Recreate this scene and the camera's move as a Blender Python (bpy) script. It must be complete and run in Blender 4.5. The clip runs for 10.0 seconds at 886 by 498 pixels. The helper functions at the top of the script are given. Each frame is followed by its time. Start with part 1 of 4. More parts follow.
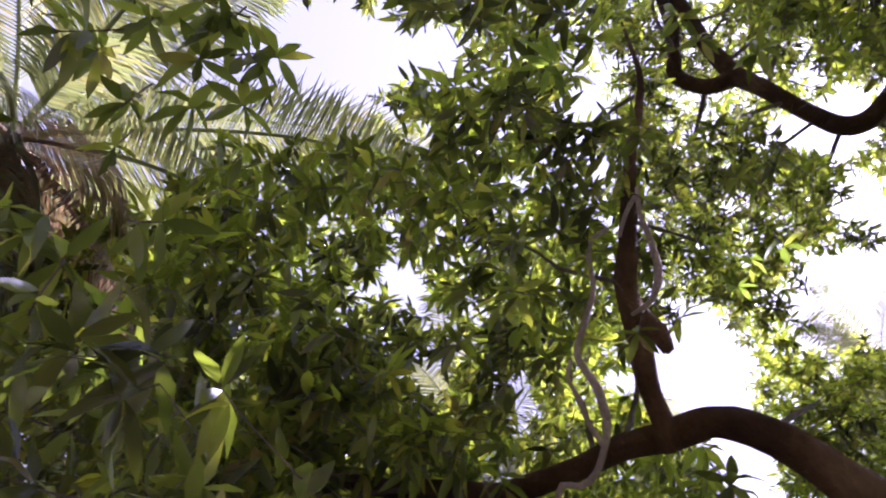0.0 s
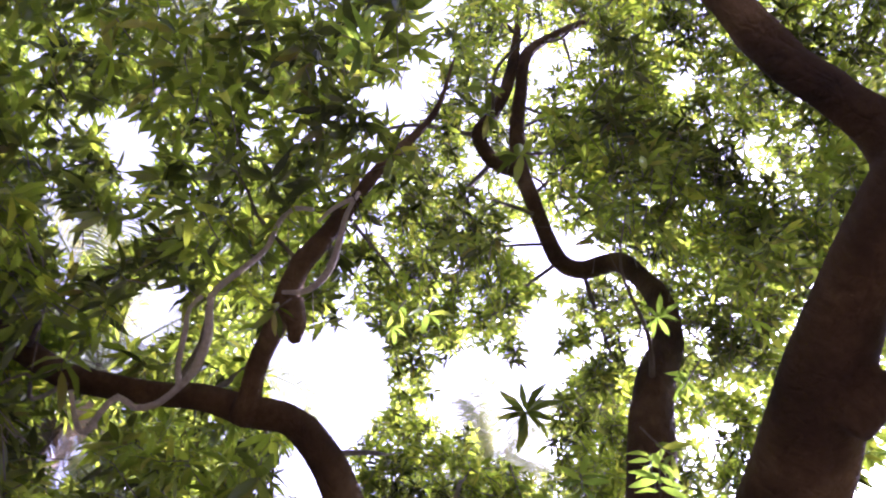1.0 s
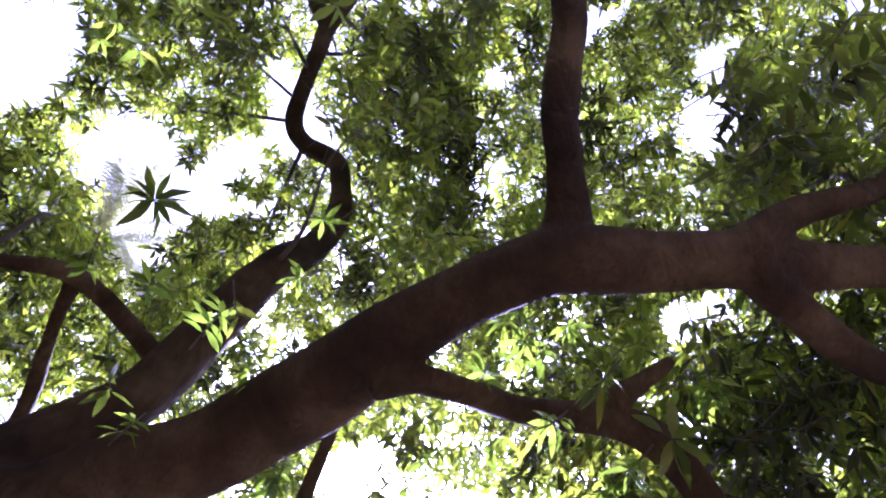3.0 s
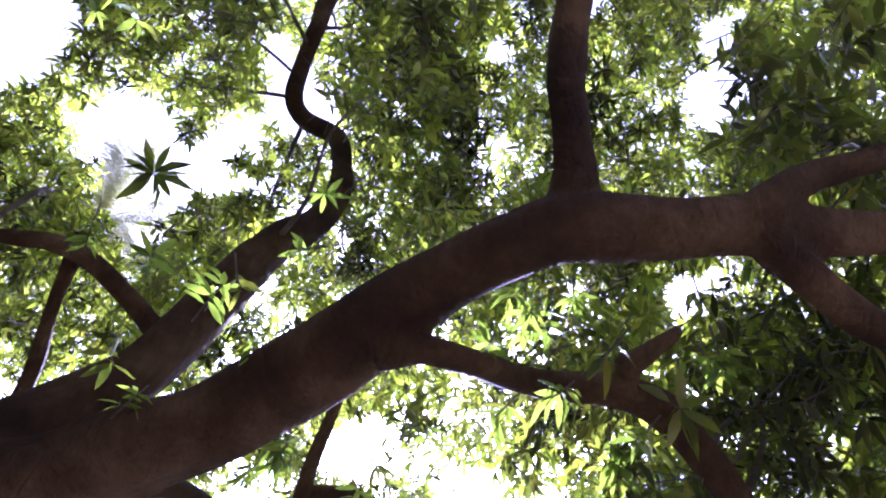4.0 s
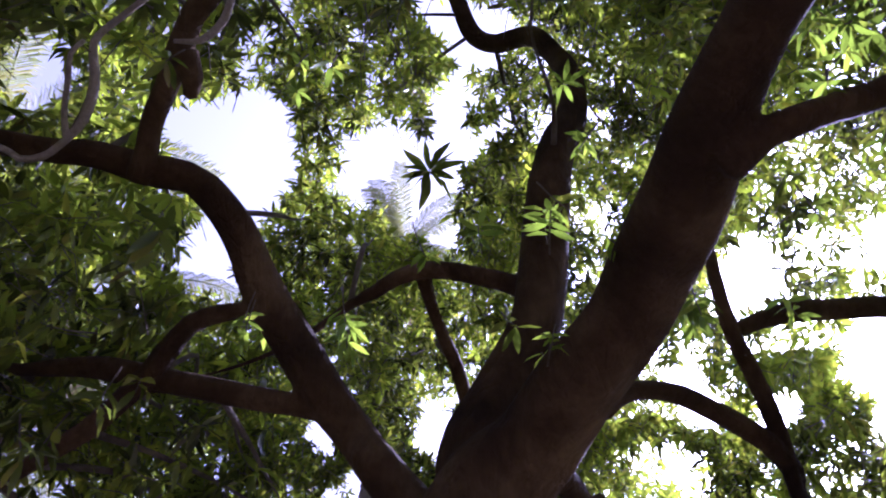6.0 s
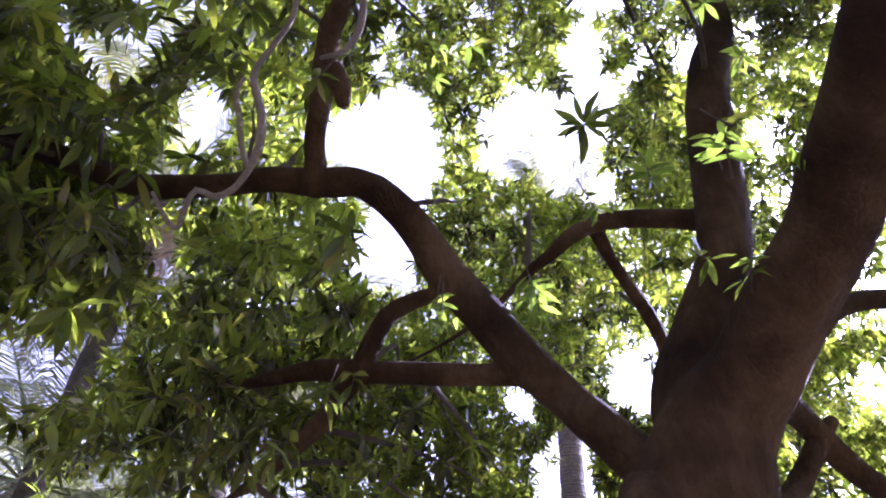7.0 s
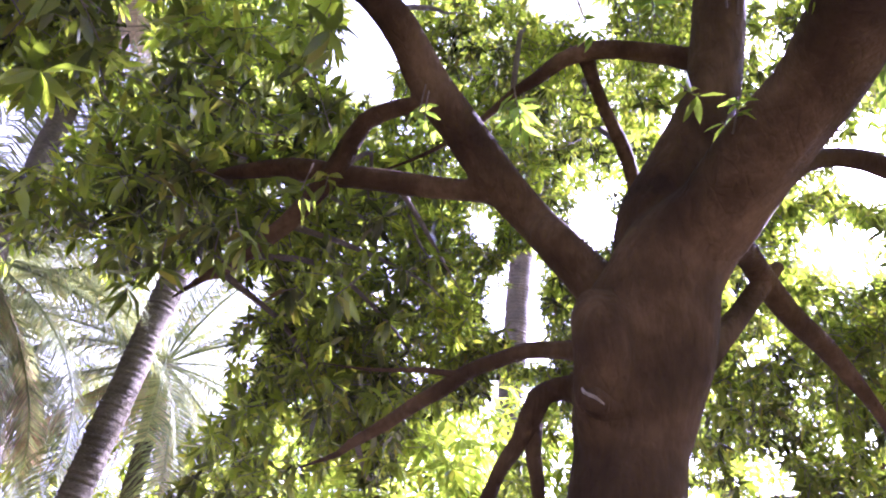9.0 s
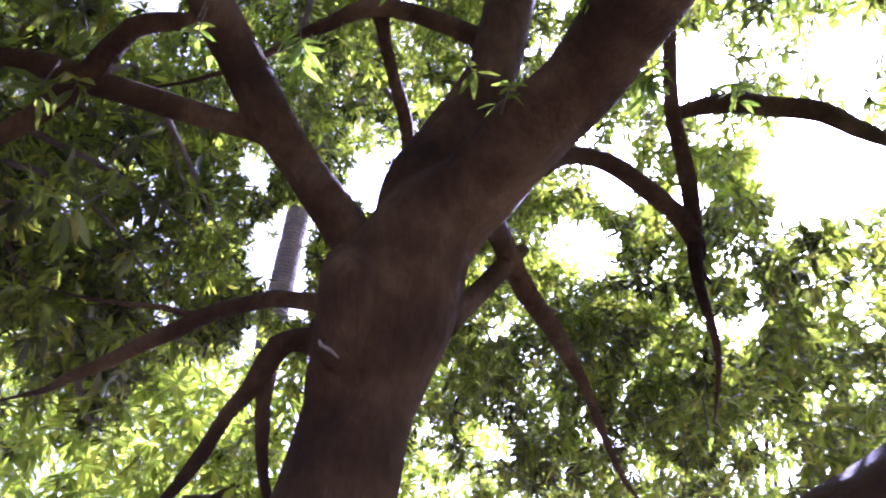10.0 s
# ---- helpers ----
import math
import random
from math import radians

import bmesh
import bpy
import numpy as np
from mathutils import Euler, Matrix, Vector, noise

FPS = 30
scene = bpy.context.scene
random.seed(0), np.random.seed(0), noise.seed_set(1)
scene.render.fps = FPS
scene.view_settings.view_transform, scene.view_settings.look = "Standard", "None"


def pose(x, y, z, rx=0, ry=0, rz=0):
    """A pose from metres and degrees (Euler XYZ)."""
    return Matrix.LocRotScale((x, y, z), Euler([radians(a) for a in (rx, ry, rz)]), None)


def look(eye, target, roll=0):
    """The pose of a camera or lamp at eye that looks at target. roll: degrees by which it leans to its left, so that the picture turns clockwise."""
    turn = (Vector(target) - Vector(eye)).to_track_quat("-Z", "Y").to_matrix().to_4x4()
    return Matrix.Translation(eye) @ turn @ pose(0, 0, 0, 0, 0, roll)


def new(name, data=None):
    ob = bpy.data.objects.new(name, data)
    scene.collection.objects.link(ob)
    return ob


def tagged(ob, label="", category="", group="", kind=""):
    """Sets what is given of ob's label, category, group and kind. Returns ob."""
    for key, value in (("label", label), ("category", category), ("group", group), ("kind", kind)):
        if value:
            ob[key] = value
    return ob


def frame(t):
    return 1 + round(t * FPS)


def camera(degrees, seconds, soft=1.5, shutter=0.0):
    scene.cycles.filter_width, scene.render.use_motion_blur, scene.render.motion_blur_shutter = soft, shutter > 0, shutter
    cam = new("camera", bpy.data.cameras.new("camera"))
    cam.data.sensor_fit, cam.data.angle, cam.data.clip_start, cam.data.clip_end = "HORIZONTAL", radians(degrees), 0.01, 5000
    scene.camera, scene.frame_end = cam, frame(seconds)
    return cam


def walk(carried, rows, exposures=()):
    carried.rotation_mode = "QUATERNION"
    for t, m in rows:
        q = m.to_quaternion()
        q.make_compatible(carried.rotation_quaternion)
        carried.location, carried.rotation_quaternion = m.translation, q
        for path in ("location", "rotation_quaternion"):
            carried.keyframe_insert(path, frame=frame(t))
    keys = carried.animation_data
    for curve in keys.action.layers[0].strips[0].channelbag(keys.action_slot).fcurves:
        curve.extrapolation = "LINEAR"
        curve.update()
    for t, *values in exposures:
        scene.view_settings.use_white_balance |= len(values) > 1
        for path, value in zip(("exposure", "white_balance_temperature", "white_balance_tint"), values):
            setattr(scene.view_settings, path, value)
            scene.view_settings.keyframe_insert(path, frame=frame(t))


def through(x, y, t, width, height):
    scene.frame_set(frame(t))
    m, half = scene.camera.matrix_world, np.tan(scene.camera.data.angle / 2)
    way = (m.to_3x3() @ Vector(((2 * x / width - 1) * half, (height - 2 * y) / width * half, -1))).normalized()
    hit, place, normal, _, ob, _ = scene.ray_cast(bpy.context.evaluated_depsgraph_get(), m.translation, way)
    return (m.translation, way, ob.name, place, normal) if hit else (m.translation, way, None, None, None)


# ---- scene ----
cam = camera(62.6, 10.0, soft=1.9, shutter=0.12)
PATH = [
    (0, (-0.112, -0.211, 1.726), (-0.919, 0.371, 3.461), 5.5),
    (0.5, (0.067, -0.171, 1.749), (-0.559, 0.641, 3.466), 8.2),
    (1, (0.134, -0.084, 1.754), (-0.168, 0.872, 3.485), 9.2),
    (1.5, (0.148, -0.071, 1.77), (0.118, 0.98, 3.472), 9.7),
    (2, (0.181, -0.068, 1.751), (0.382, 1.004, 3.428), 11.8),
    (2.5, (0.204, -0.065, 1.709), (0.595, 0.968, 3.376), 13.9),
    (3, (0.226, -0.059, 1.713), (0.719, 0.944, 3.371), 15.1),
    (3.2, (0.222, -0.059, 1.717), (0.753, 0.941, 3.366), 15.0),
    (4.3, (0.249, -0.008, 1.718), (0.746, 1.059, 3.336), 13.1),
    (4.5, (0.248, -0.012, 1.701), (0.715, 1.089, 3.304), 11.8),
    (5, (0.238, 0.011, 1.709), (0.587, 1.243, 3.245), 7.3),
    (5.5, (0.2, 0.027, 1.696), (0.334, 1.389, 3.154), 3.1),
    (6, (0.152, 0.033, 1.68), (0.043, 1.458, 3.079), 0.0),
    (6.2, (0.137, 0.031, 1.672), (-0.076, 1.463, 3.051), -1.1),
    (7.3, (0.046, -0.014, 1.611), (-0.538, 1.359, 2.943), 1.2),
    (7.5, (0.036, -0.019, 1.599), (-0.578, 1.355, 2.916), 2.1),
    (8, (0.012, -0.027, 1.579), (-0.646, 1.419, 2.795), 3.6),
    (8.5, (0.002, -0.029, 1.566), (-0.638, 1.522, 2.655), 4.1),
    (9, (0.012, 0.003, 1.57), (-0.488, 1.682, 2.535), 3.9),
    (9.5, (0.037, 0.044, 1.566), (-0.225, 1.805, 2.475), 3.7),
    (10, (0.075, 0.065, 1.569), (0.17, 1.848, 2.471), 3.1),
]
EXPOSURES = [(t, stops, kelvin, 58) for t, stops, kelvin in (
    (0.0, 2.25, 5200), (0.5, 2.4, 5350), (1.0, 2.75, 5050), (1.5, 2.9, 4950), (2.5, 2.55, 4780), (4.5, 2.6, 4700), (5.5, 1.95, 4690), (6.1, 1.6, 4780),
    (7.5, 3.15, 4920), (8.0, 3.25, 5050), (8.5, 3.35, 4980), (9.5, 3.45, 4920), (10.0, 2.8, 4740))]
walk(cam, [(t, look(eye, target, roll)) for t, eye, target, roll in PATH], EXPOSURES)

# ---- light ----
SUN = Vector((0.455, 0.735, 0.503)).normalized()
world = bpy.data.worlds.new("world")
scene.world = world
world.use_nodes = True
wn = world.node_tree.nodes
sky = wn.new("ShaderNodeTexSky")
sky.sky_type = "NISHITA"
sky.sun_disc = False
sky.sun_elevation = math.asin(SUN.z)
sky.sun_rotation = math.atan2(SUN.x, SUN.y)
sky.dust_density = 9.0
sky.air_density = 0.7
wn["Background"].inputs["Strength"].default_value = 0.1
haze = wn.new("ShaderNodeHueSaturation")  # a pale, hazy tropical sky
haze.inputs["Saturation"].default_value = 0.18
world.node_tree.links.new(sky.outputs["Color"], haze.inputs["Color"])
veil = wn.new("ShaderNodeMixRGB")  # even white haze over the whole sky
veil.blend_type = "ADD"
veil.inputs["Fac"].default_value = 1.0
veil.inputs["Color2"].default_value = (0.62, 0.68, 0.70, 1)
world.node_tree.links.new(haze.outputs["Color"], veil.inputs["Color1"])
world.node_tree.links.new(veil.outputs["Color"], wn["Background"].inputs["Color"])
lamp = bpy.data.lights.new("sun", "SUN")
lamp.energy = 5.0
lamp.angle = radians(0.6)
lamp.color = (1.0, 0.94, 0.84)
sun = new("sun", lamp)
sun.matrix_world = look(SUN * 60, (0, 0, 0))


# ---- materials ----
def material(name):
    m = bpy.data.materials.new(name)
    m.use_nodes = True
    return m, m.node_tree.nodes, m.node_tree.links, m.node_tree.nodes["Principled BSDF"]


def ramp(nodes, stops):
    r = nodes.new("ShaderNodeValToRGB")
    while len(r.color_ramp.elements) < len(stops):
        r.color_ramp.elements.new(0.5)
    for e, (p, c) in zip(r.color_ramp.elements, stops):
        e.position, e.color = p, (*c, 1)
    return r


def leaf_material(name, dark, light, glow, single, through=0.34, gloss=0.25, dappled=False):
    """A leaf: waxy front, light shining through, colour varied from leaf to leaf."""
    m, n, l, b = material(name)
    if single:
        src = n.new("ShaderNodeObjectInfo").outputs["Random"]
    else:
        src = n.new("ShaderNodeNewGeometry").outputs["Random Per Island"]
    r = ramp(n, [(0.0, dark), (0.7, light), (0.9, [c * 1.4 for c in light]), (1.0, (0.15, 0.09, 0.035))])
    l.new(src, r.inputs["Fac"])
    tex = n.new("ShaderNodeTexNoise")
    tex.inputs["Scale"].default_value = 35
    tex.inputs["Detail"].default_value = 4
    co = n.new("ShaderNodeTexCoord")
    l.new(co.outputs["Object"], tex.inputs["Vector"])
    mix = n.new("ShaderNodeMixRGB")
    mix.blend_type = "MULTIPLY"
    mix.inputs["Fac"].default_value = 0.5
    l.new(r.outputs["Color"], mix.inputs["Color1"])
    l.new(tex.outputs["Color"], mix.inputs["Color2"])
    l.new(mix.outputs["Color"], b.inputs["Base Color"])
    b.inputs["Roughness"].default_value = gloss
    b.inputs["Specular IOR Level"].default_value = 0.45
    bump = n.new("ShaderNodeBump")
    bump.inputs["Strength"].default_value = 0.25
    bump.inputs["Distance"].default_value = 0.004
    l.new(tex.outputs["Fac"], bump.inputs["Height"])
    l.new(bump.outputs["Normal"], b.inputs["Normal"])
    t = n.new("ShaderNodeBsdfTranslucent")
    hue = ramp(n, [(0.0, [c * 0.45 for c in glow]), (0.6, glow), (1.0, (glow[0] * 1.3, glow[1] * 1.05, glow[2]))])
    l.new(src, hue.inputs["Fac"])
    l.new(hue.outputs["Color"], t.inputs["Color"])
    if dappled:  # noise darkens or brightens whole sprays, painting in patches of sun and shade
        spray = n.new("ShaderNodeTexNoise")
        spray.inputs["Scale"].default_value = 2.1
        spray.inputs["Detail"].default_value = 3
        l.new(co.outputs["Object"], spray.inputs["Vector"])
        dapple = ramp(n, [(0.40, (0.30, 0.29, 0.5)), (0.49, (0.95, 0.95, 0.9)), (0.58, (1.55, 1.6, 0.9))])
        l.new(spray.outputs["Fac"], dapple.inputs["Fac"])
        dapple_mix = n.new("ShaderNodeMixRGB")
        dapple_mix.blend_type = "MULTIPLY"
        dapple_mix.inputs["Fac"].default_value = 1.0
        l.new(hue.outputs["Color"], dapple_mix.inputs["Color1"])
        l.new(dapple.outputs["Color"], dapple_mix.inputs["Color2"])
        l.new(dapple_mix.outputs["Color"], t.inputs["Color"])
    s = n.new("ShaderNodeMixShader")
    s.inputs["Fac"].default_value = through
    l.new(b.outputs[0], s.inputs[1])
    l.new(t.outputs[0], s.inputs[2])
    l.new(s.outputs[0], n["Material Output"].inputs["Surface"])
    return m


def bark_material(name, a, b_, c, scale=9.0, stretch=0.35):
    m, n, l, b = material(name)
    co = n.new("ShaderNodeTexCoord")
    mp = n.new("ShaderNodeMapping")
    mp.inputs["Scale"].default_value = (1, 1, stretch)
    l.new(co.outputs["Object"], mp.inputs["Vector"])
    big = n.new("ShaderNodeTexNoise")
    big.inputs["Scale"].default_value = scale * 0.35
    big.inputs["Detail"].default_value = 5
    fine = n.new("ShaderNodeTexNoise")
    fine.inputs["Scale"].default_value = scale * 4
    fine.inputs["Detail"].default_value = 8
    fine.inputs["Roughness"].default_value = 0.7
    crack = n.new("ShaderNodeTexVoronoi")
    crack.feature = "DISTANCE_TO_EDGE"
    crack.inputs["Scale"].default_value = scale * 2.2
    l.new(co.outputs["Object"], big.inputs["Vector"])
    l.new(mp.outputs["Vector"], fine.inputs["Vector"])
    l.new(mp.outputs["Vector"], crack.inputs["Vector"])
    r = ramp(n, [(0.3, a), (0.5, b_), (0.72, c)])
    l.new(big.outputs["Fac"], r.inputs["Fac"])
    mul = n.new("ShaderNodeMixRGB")
    mul.blend_type = "MULTIPLY"
    mul.inputs["Fac"].default_value = 0.65
    l.new(r.outputs["Color"], mul.inputs["Color1"])
    fr = ramp(n, [(0.3, (0.45, 0.42, 0.4)), (0.65, (1, 1, 1))])
    l.new(fine.outputs["Fac"], fr.inputs["Fac"])
    l.new(fr.outputs["Color"], mul.inputs["Color2"])
    l.new(mul.outputs["Color"], b.inputs["Base Color"])
    b.inputs["Roughness"].default_value = 0.9
    b.inputs["Specular IOR Level"].default_value = 0.2
    cr = ramp(n, [(0.0, (0, 0, 0)), (0.12, (1, 1, 1))])
    l.new(crack.outputs["Distance"], cr.inputs["Fac"])
    add = n.new("ShaderNodeMath")
    add.operation = "ADD"
    l.new(fine.outputs["Fac"], add.inputs[0])
    half = n.new("ShaderNodeMath")
    half.operation = "MULTIPLY"
    half.inputs[1].default_value = 0.14
    l.new(cr.outputs["Color"], half.inputs[0])
    l.new(half.outputs[0], add.inputs[1])
    bump = n.new("ShaderNodeBump")
    bump.inputs["Strength"].default_value = 0.9
    bump.inputs["Distance"].default_value = 0.03
    l.new(add.outputs[0], bump.inputs["Height"])
    l.new(bump.outputs["Normal"], b.inputs["Normal"])
    return m


LEAF = leaf_material("mango_leaf", (0.018, 0.021, 0.011), (0.058, 0.068, 0.026), (0.435, 0.56, 0.034), False, 0.41, dappled=True)
LEAF_ONE = leaf_material("mango_leaf_near", (0.020, 0.025, 0.013), (0.066, 0.080, 0.029), (0.42, 0.56, 0.035), True, 0.36)
# Young leaves, their colour brightened to stand in for sun on them.
LEAF_YOUNG_SUNLIT = leaf_material("young_sunlit_mango_leaf", (0.06, 0.10, 0.02), (0.10, 0.16, 0.03), (0.40, 0.60, 0.035), True, 0.46)
LEAF_FAR = leaf_material("far_leaf", (0.035, 0.055, 0.010), (0.08, 0.125, 0.016), (0.52, 0.68, 0.03), False, 0.52)
PALM_LEAF = leaf_material("palm_leaf", (0.075, 0.10, 0.035), (0.14, 0.17, 0.06), (0.38, 0.44, 0.11), False, 0.3, 0.45)
DRY_PALM = leaf_material("dry_palm_leaf", (0.20, 0.14, 0.07), (0.33, 0.24, 0.13), (0.42, 0.30, 0.14), False, 0.25, 0.6)
BARK = bark_material("mango_bark", (0.022, 0.0115, 0.005), (0.070, 0.041, 0.016), (0.160, 0.104, 0.046))
TWIG = bark_material("twig_bark", (0.10, 0.08, 0.05), (0.15, 0.12, 0.08), (0.20, 0.17, 0.12), 20)
DEAD = bark_material("dead_twig", (0.34, 0.29, 0.22), (0.42, 0.37, 0.29), (0.5, 0.45, 0.37), 20)
PALM_BARK = bark_material("palm_bark", (0.070, 0.060, 0.041), (0.108, 0.093, 0.063), (0.15, 0.13, 0.088), 8, 2.5)
pn, pl = PALM_BARK.node_tree.nodes, PALM_BARK.node_tree.links  # leaf-base rings round the palm trunk
rings = pn.new("ShaderNodeTexWave")
rings.bands_direction = "Z"
rings.wave_profile = "SAW"
rings.inputs["Scale"].default_value = 4.2
rings.inputs["Distortion"].default_value = 12.0
rings.inputs["Detail"].default_value = 3
rings.inputs["Detail Scale"].default_value = 3
pl.new(pn["Texture Coordinate"].outputs["Object"], rings.inputs["Vector"])
ring_tone = ramp(pn, [(0.0, (0.7, 0.68, 0.66)), (0.4, (0.92, 0.9, 0.88)), (1.0, (1.08, 1.06, 1.04))])
pl.new(rings.outputs["Fac"], ring_tone.inputs["Fac"])
ring_mix = pn.new("ShaderNodeMixRGB")
ring_mix.blend_type = "MULTIPLY"
ring_mix.inputs["Fac"].default_value = 0.9
old = pn["Principled BSDF"].inputs["Base Color"].links[0].from_socket
pl.new(old, ring_mix.inputs["Color1"])
pl.new(ring_tone.outputs["Color"], ring_mix.inputs["Color2"])
pl.new(ring_mix.outputs["Color"], pn["Principled BSDF"].inputs["Base Color"])
# The ground is out of view; its soil is pale to bounce warm light upward.
SOIL = bark_material("soil", (0.21, 0.165, 0.105), (0.29, 0.235, 0.155), (0.36, 0.30, 0.21), 1.5, 1)


# ---- building helpers ----
def part(name, mesh, mat, parent=None, label=""):
    """Links a mesh as one object under a thing."""
    mesh.materials.append(mat)
    ob = new(name, mesh)
    ob.parent = parent
    if label:
        ob["label"] = label
    return ob


def thing(name, at, label, category, group="", kind=""):
    ob = new(name)
    ob.location = at
    ob.empty_display_size = 0.3
    return tagged(ob, label, category, group, kind)


def raw_mesh(name, verts, faces):
    """A mesh from a vertex array and a list of (faces x corners) index arrays."""
    me = bpy.data.meshes.new(name)
    me.vertices.add(len(verts))
    me.vertices.foreach_set("co", np.asarray(verts, np.float32).ravel())
    loops = np.concatenate([f.ravel() for f in faces])
    totals = np.concatenate([np.full(len(f), f.shape[1]) for f in faces])
    me.loops.add(len(loops))
    me.loops.foreach_set("vertex_index", loops.astype(np.int32))
    me.polygons.add(len(totals))
    me.polygons.foreach_set("loop_start", np.r_[0, np.cumsum(totals)[:-1]].astype(np.int32))
    me.polygons.foreach_set("use_smooth", np.ones(len(totals), bool))
    me.update(calc_edges=True)
    return me


def smooth_path(pts, step):
    """Catmull-Rom through rows of x, y, z, radius."""
    p = np.array(pts, float)
    p = np.vstack([2 * p[0] - p[1], p, 2 * p[-1] - p[-2]])
    p[:, 3] = np.maximum(p[:, 3], 0.002)
    out = []
    for i in range(1, len(p) - 2):
        a, b, c, d = p[i - 1 : i + 3]
        n = max(2, int(np.linalg.norm(c[:3] - b[:3]) / step))
        for u in np.arange(n) / n:
            out.append(0.5 * (2 * b + (c - a) * u + (2 * a - 5 * b + 4 * c - d) * u**2 + (3 * b - a - 3 * c + d) * u**3))
    return np.array(out + [p[-2]])


def tube(pts, sides=14, step=0.05, rough=0.06, knobs=0.0, seed=0, flare=0.0):
    """A tapering limb along a smooth path, its round uneven, ends closed."""
    p = smooth_path(pts, step)
    if flare:
        run = np.r_[0, np.cumsum(np.linalg.norm(np.diff(p[:, :3], axis=0), axis=1))]
        p[:, 3] *= 1 + flare * np.exp(-run / (2.2 * p[0, 3]))
    ahead = np.gradient(p[:, :3], axis=0)
    ahead /= np.linalg.norm(ahead, axis=1, keepdims=True) + 1e-9
    side = np.cross(ahead[0], (0.3, 0.2, 1.0))
    rings = []
    for k, (row, w) in enumerate(zip(p, ahead)):
        side = side - (side @ w) * w
        side /= np.linalg.norm(side)
        over = np.cross(w, side)
        a = np.arange(sides) * 2 * math.pi / sides
        ring = np.cos(a)[:, None] * side + np.sin(a)[:, None] * over
        r = row[3] * np.ones(sides)
        if rough:
            for j in range(sides):
                q = Vector(ring[j] * 1.3) + Vector(row[:3]) * 2.2 + Vector((seed * 7.1, 0, 0))
                r[j] *= 1 + rough * noise.noise(q) * 2 + knobs * max(0.0, noise.noise(q * 2.1) - 0.25) * 3
        rings.append(row[:3] + ring * r[:, None])
    n = len(rings)
    v = np.vstack(rings + [p[:1, :3] - ahead[:1] * p[0, 3] * 0.3, p[-1:, :3] + ahead[-1:] * p[-1, 3] * 0.5])
    i, j = np.meshgrid(np.arange(n - 1), np.arange(sides), indexing="ij")
    j2 = (j + 1) % sides
    quads = np.stack([i * sides + j, i * sides + j2, (i + 1) * sides + j2, (i + 1) * sides + j], -1).reshape(-1, 4)
    k = np.arange(sides)
    k2 = (k + 1) % sides
    caps = np.vstack([np.stack([k2, k, 0 * k + n * sides], -1), np.stack([(n - 1) * sides + k, (n - 1) * sides + k2, 0 * k + n * sides + 1], -1)])
    return v, [quads, caps]


def merge(pieces):
    """One mesh's arrays from several."""
    verts, groups, at = [], {}, 0
    for v, fs in pieces:
        verts.append(v)
        for f in fs:
            groups.setdefault(f.shape[1], []).append(f + at)
        at += len(v)
    return np.vstack(verts), [np.vstack(g) for g in groups.values()]


def leaf_shape(droop=0.25, fold=0.22, width=0.13, wave=0.0):
    """A lance-shaped leaf of length 1 along x: 11 points, 12 triangles."""
    rows = [(0.0, 0.0), (0.22, 0.75), (0.5, 1.0), (0.78, 0.62), (1.0, 0.0)]
    v = []
    for k, (x, w) in enumerate(rows):
        z = 0.10 * x - droop * x * x
        if w == 0:
            v.append((x, 0, z))
        else:
            y = w * width
            z2 = z + fold * y + wave * (0.5 - (k % 2)) * 0.06
            v += [(x, y, z2), (x, 0, z), (x, -y, z2 - wave * 0.02)]
    v = np.array(v)
    tris = np.array([(0, 2, 1), (0, 3, 2), (7, 8, 10), (8, 9, 10)])
    quads = np.array([(1, 2, 5, 4), (2, 3, 6, 5), (4, 5, 8, 7), (5, 6, 9, 8)])
    return v, tris, quads


def small_leaf_shape():
    """A far leaf: 4 points, folded along its rib."""
    v = np.array([(0, 0, 0), (0.5, 0.14, -0.02), (1.0, 0, -0.22), (0.5, -0.14, -0.02)], float)
    return v, np.array([(0, 1, 2), (0, 2, 3)]), None


def mid_leaf_shape(droop, twist):
    """A leaf some way off: lance-shaped, 6 points, bent and a little twisted."""
    v = [(0, 0, 0)]
    for x, w in ((0.3, 0.118), (0.68, 0.098)):
        v += [(x, w, -droop * x * x + twist * w), (x, -w, -droop * x * x - twist * w * 0.4)]
    v = np.array(v + [(1.0, 0, -droop)], float)
    return v, np.array([(0, 2, 1), (3, 4, 5)]), np.array([(1, 2, 4, 3)])


def frames_of(d, up):
    x = d / np.linalg.norm(d, axis=1, keepdims=True)
    y = np.cross(up, x)
    y /= np.linalg.norm(y, axis=1, keepdims=True) + 1e-9
    return np.stack([x, y, np.cross(x, y)], -1)


def place_leaves(shape, at, turn, size):
    v, tris, quads = shape
    verts = (np.einsum("nij,kj->nki", turn, v) * size[:, None, None] + at[:, None]).reshape(-1, 3)
    off = (np.arange(len(at)) * len(v))[:, None, None]
    faces = [(tris[None] + off).reshape(-1, 3)]
    if quads is not None:
        faces.append((quads[None] + off).reshape(-1, 4))
    return verts, faces


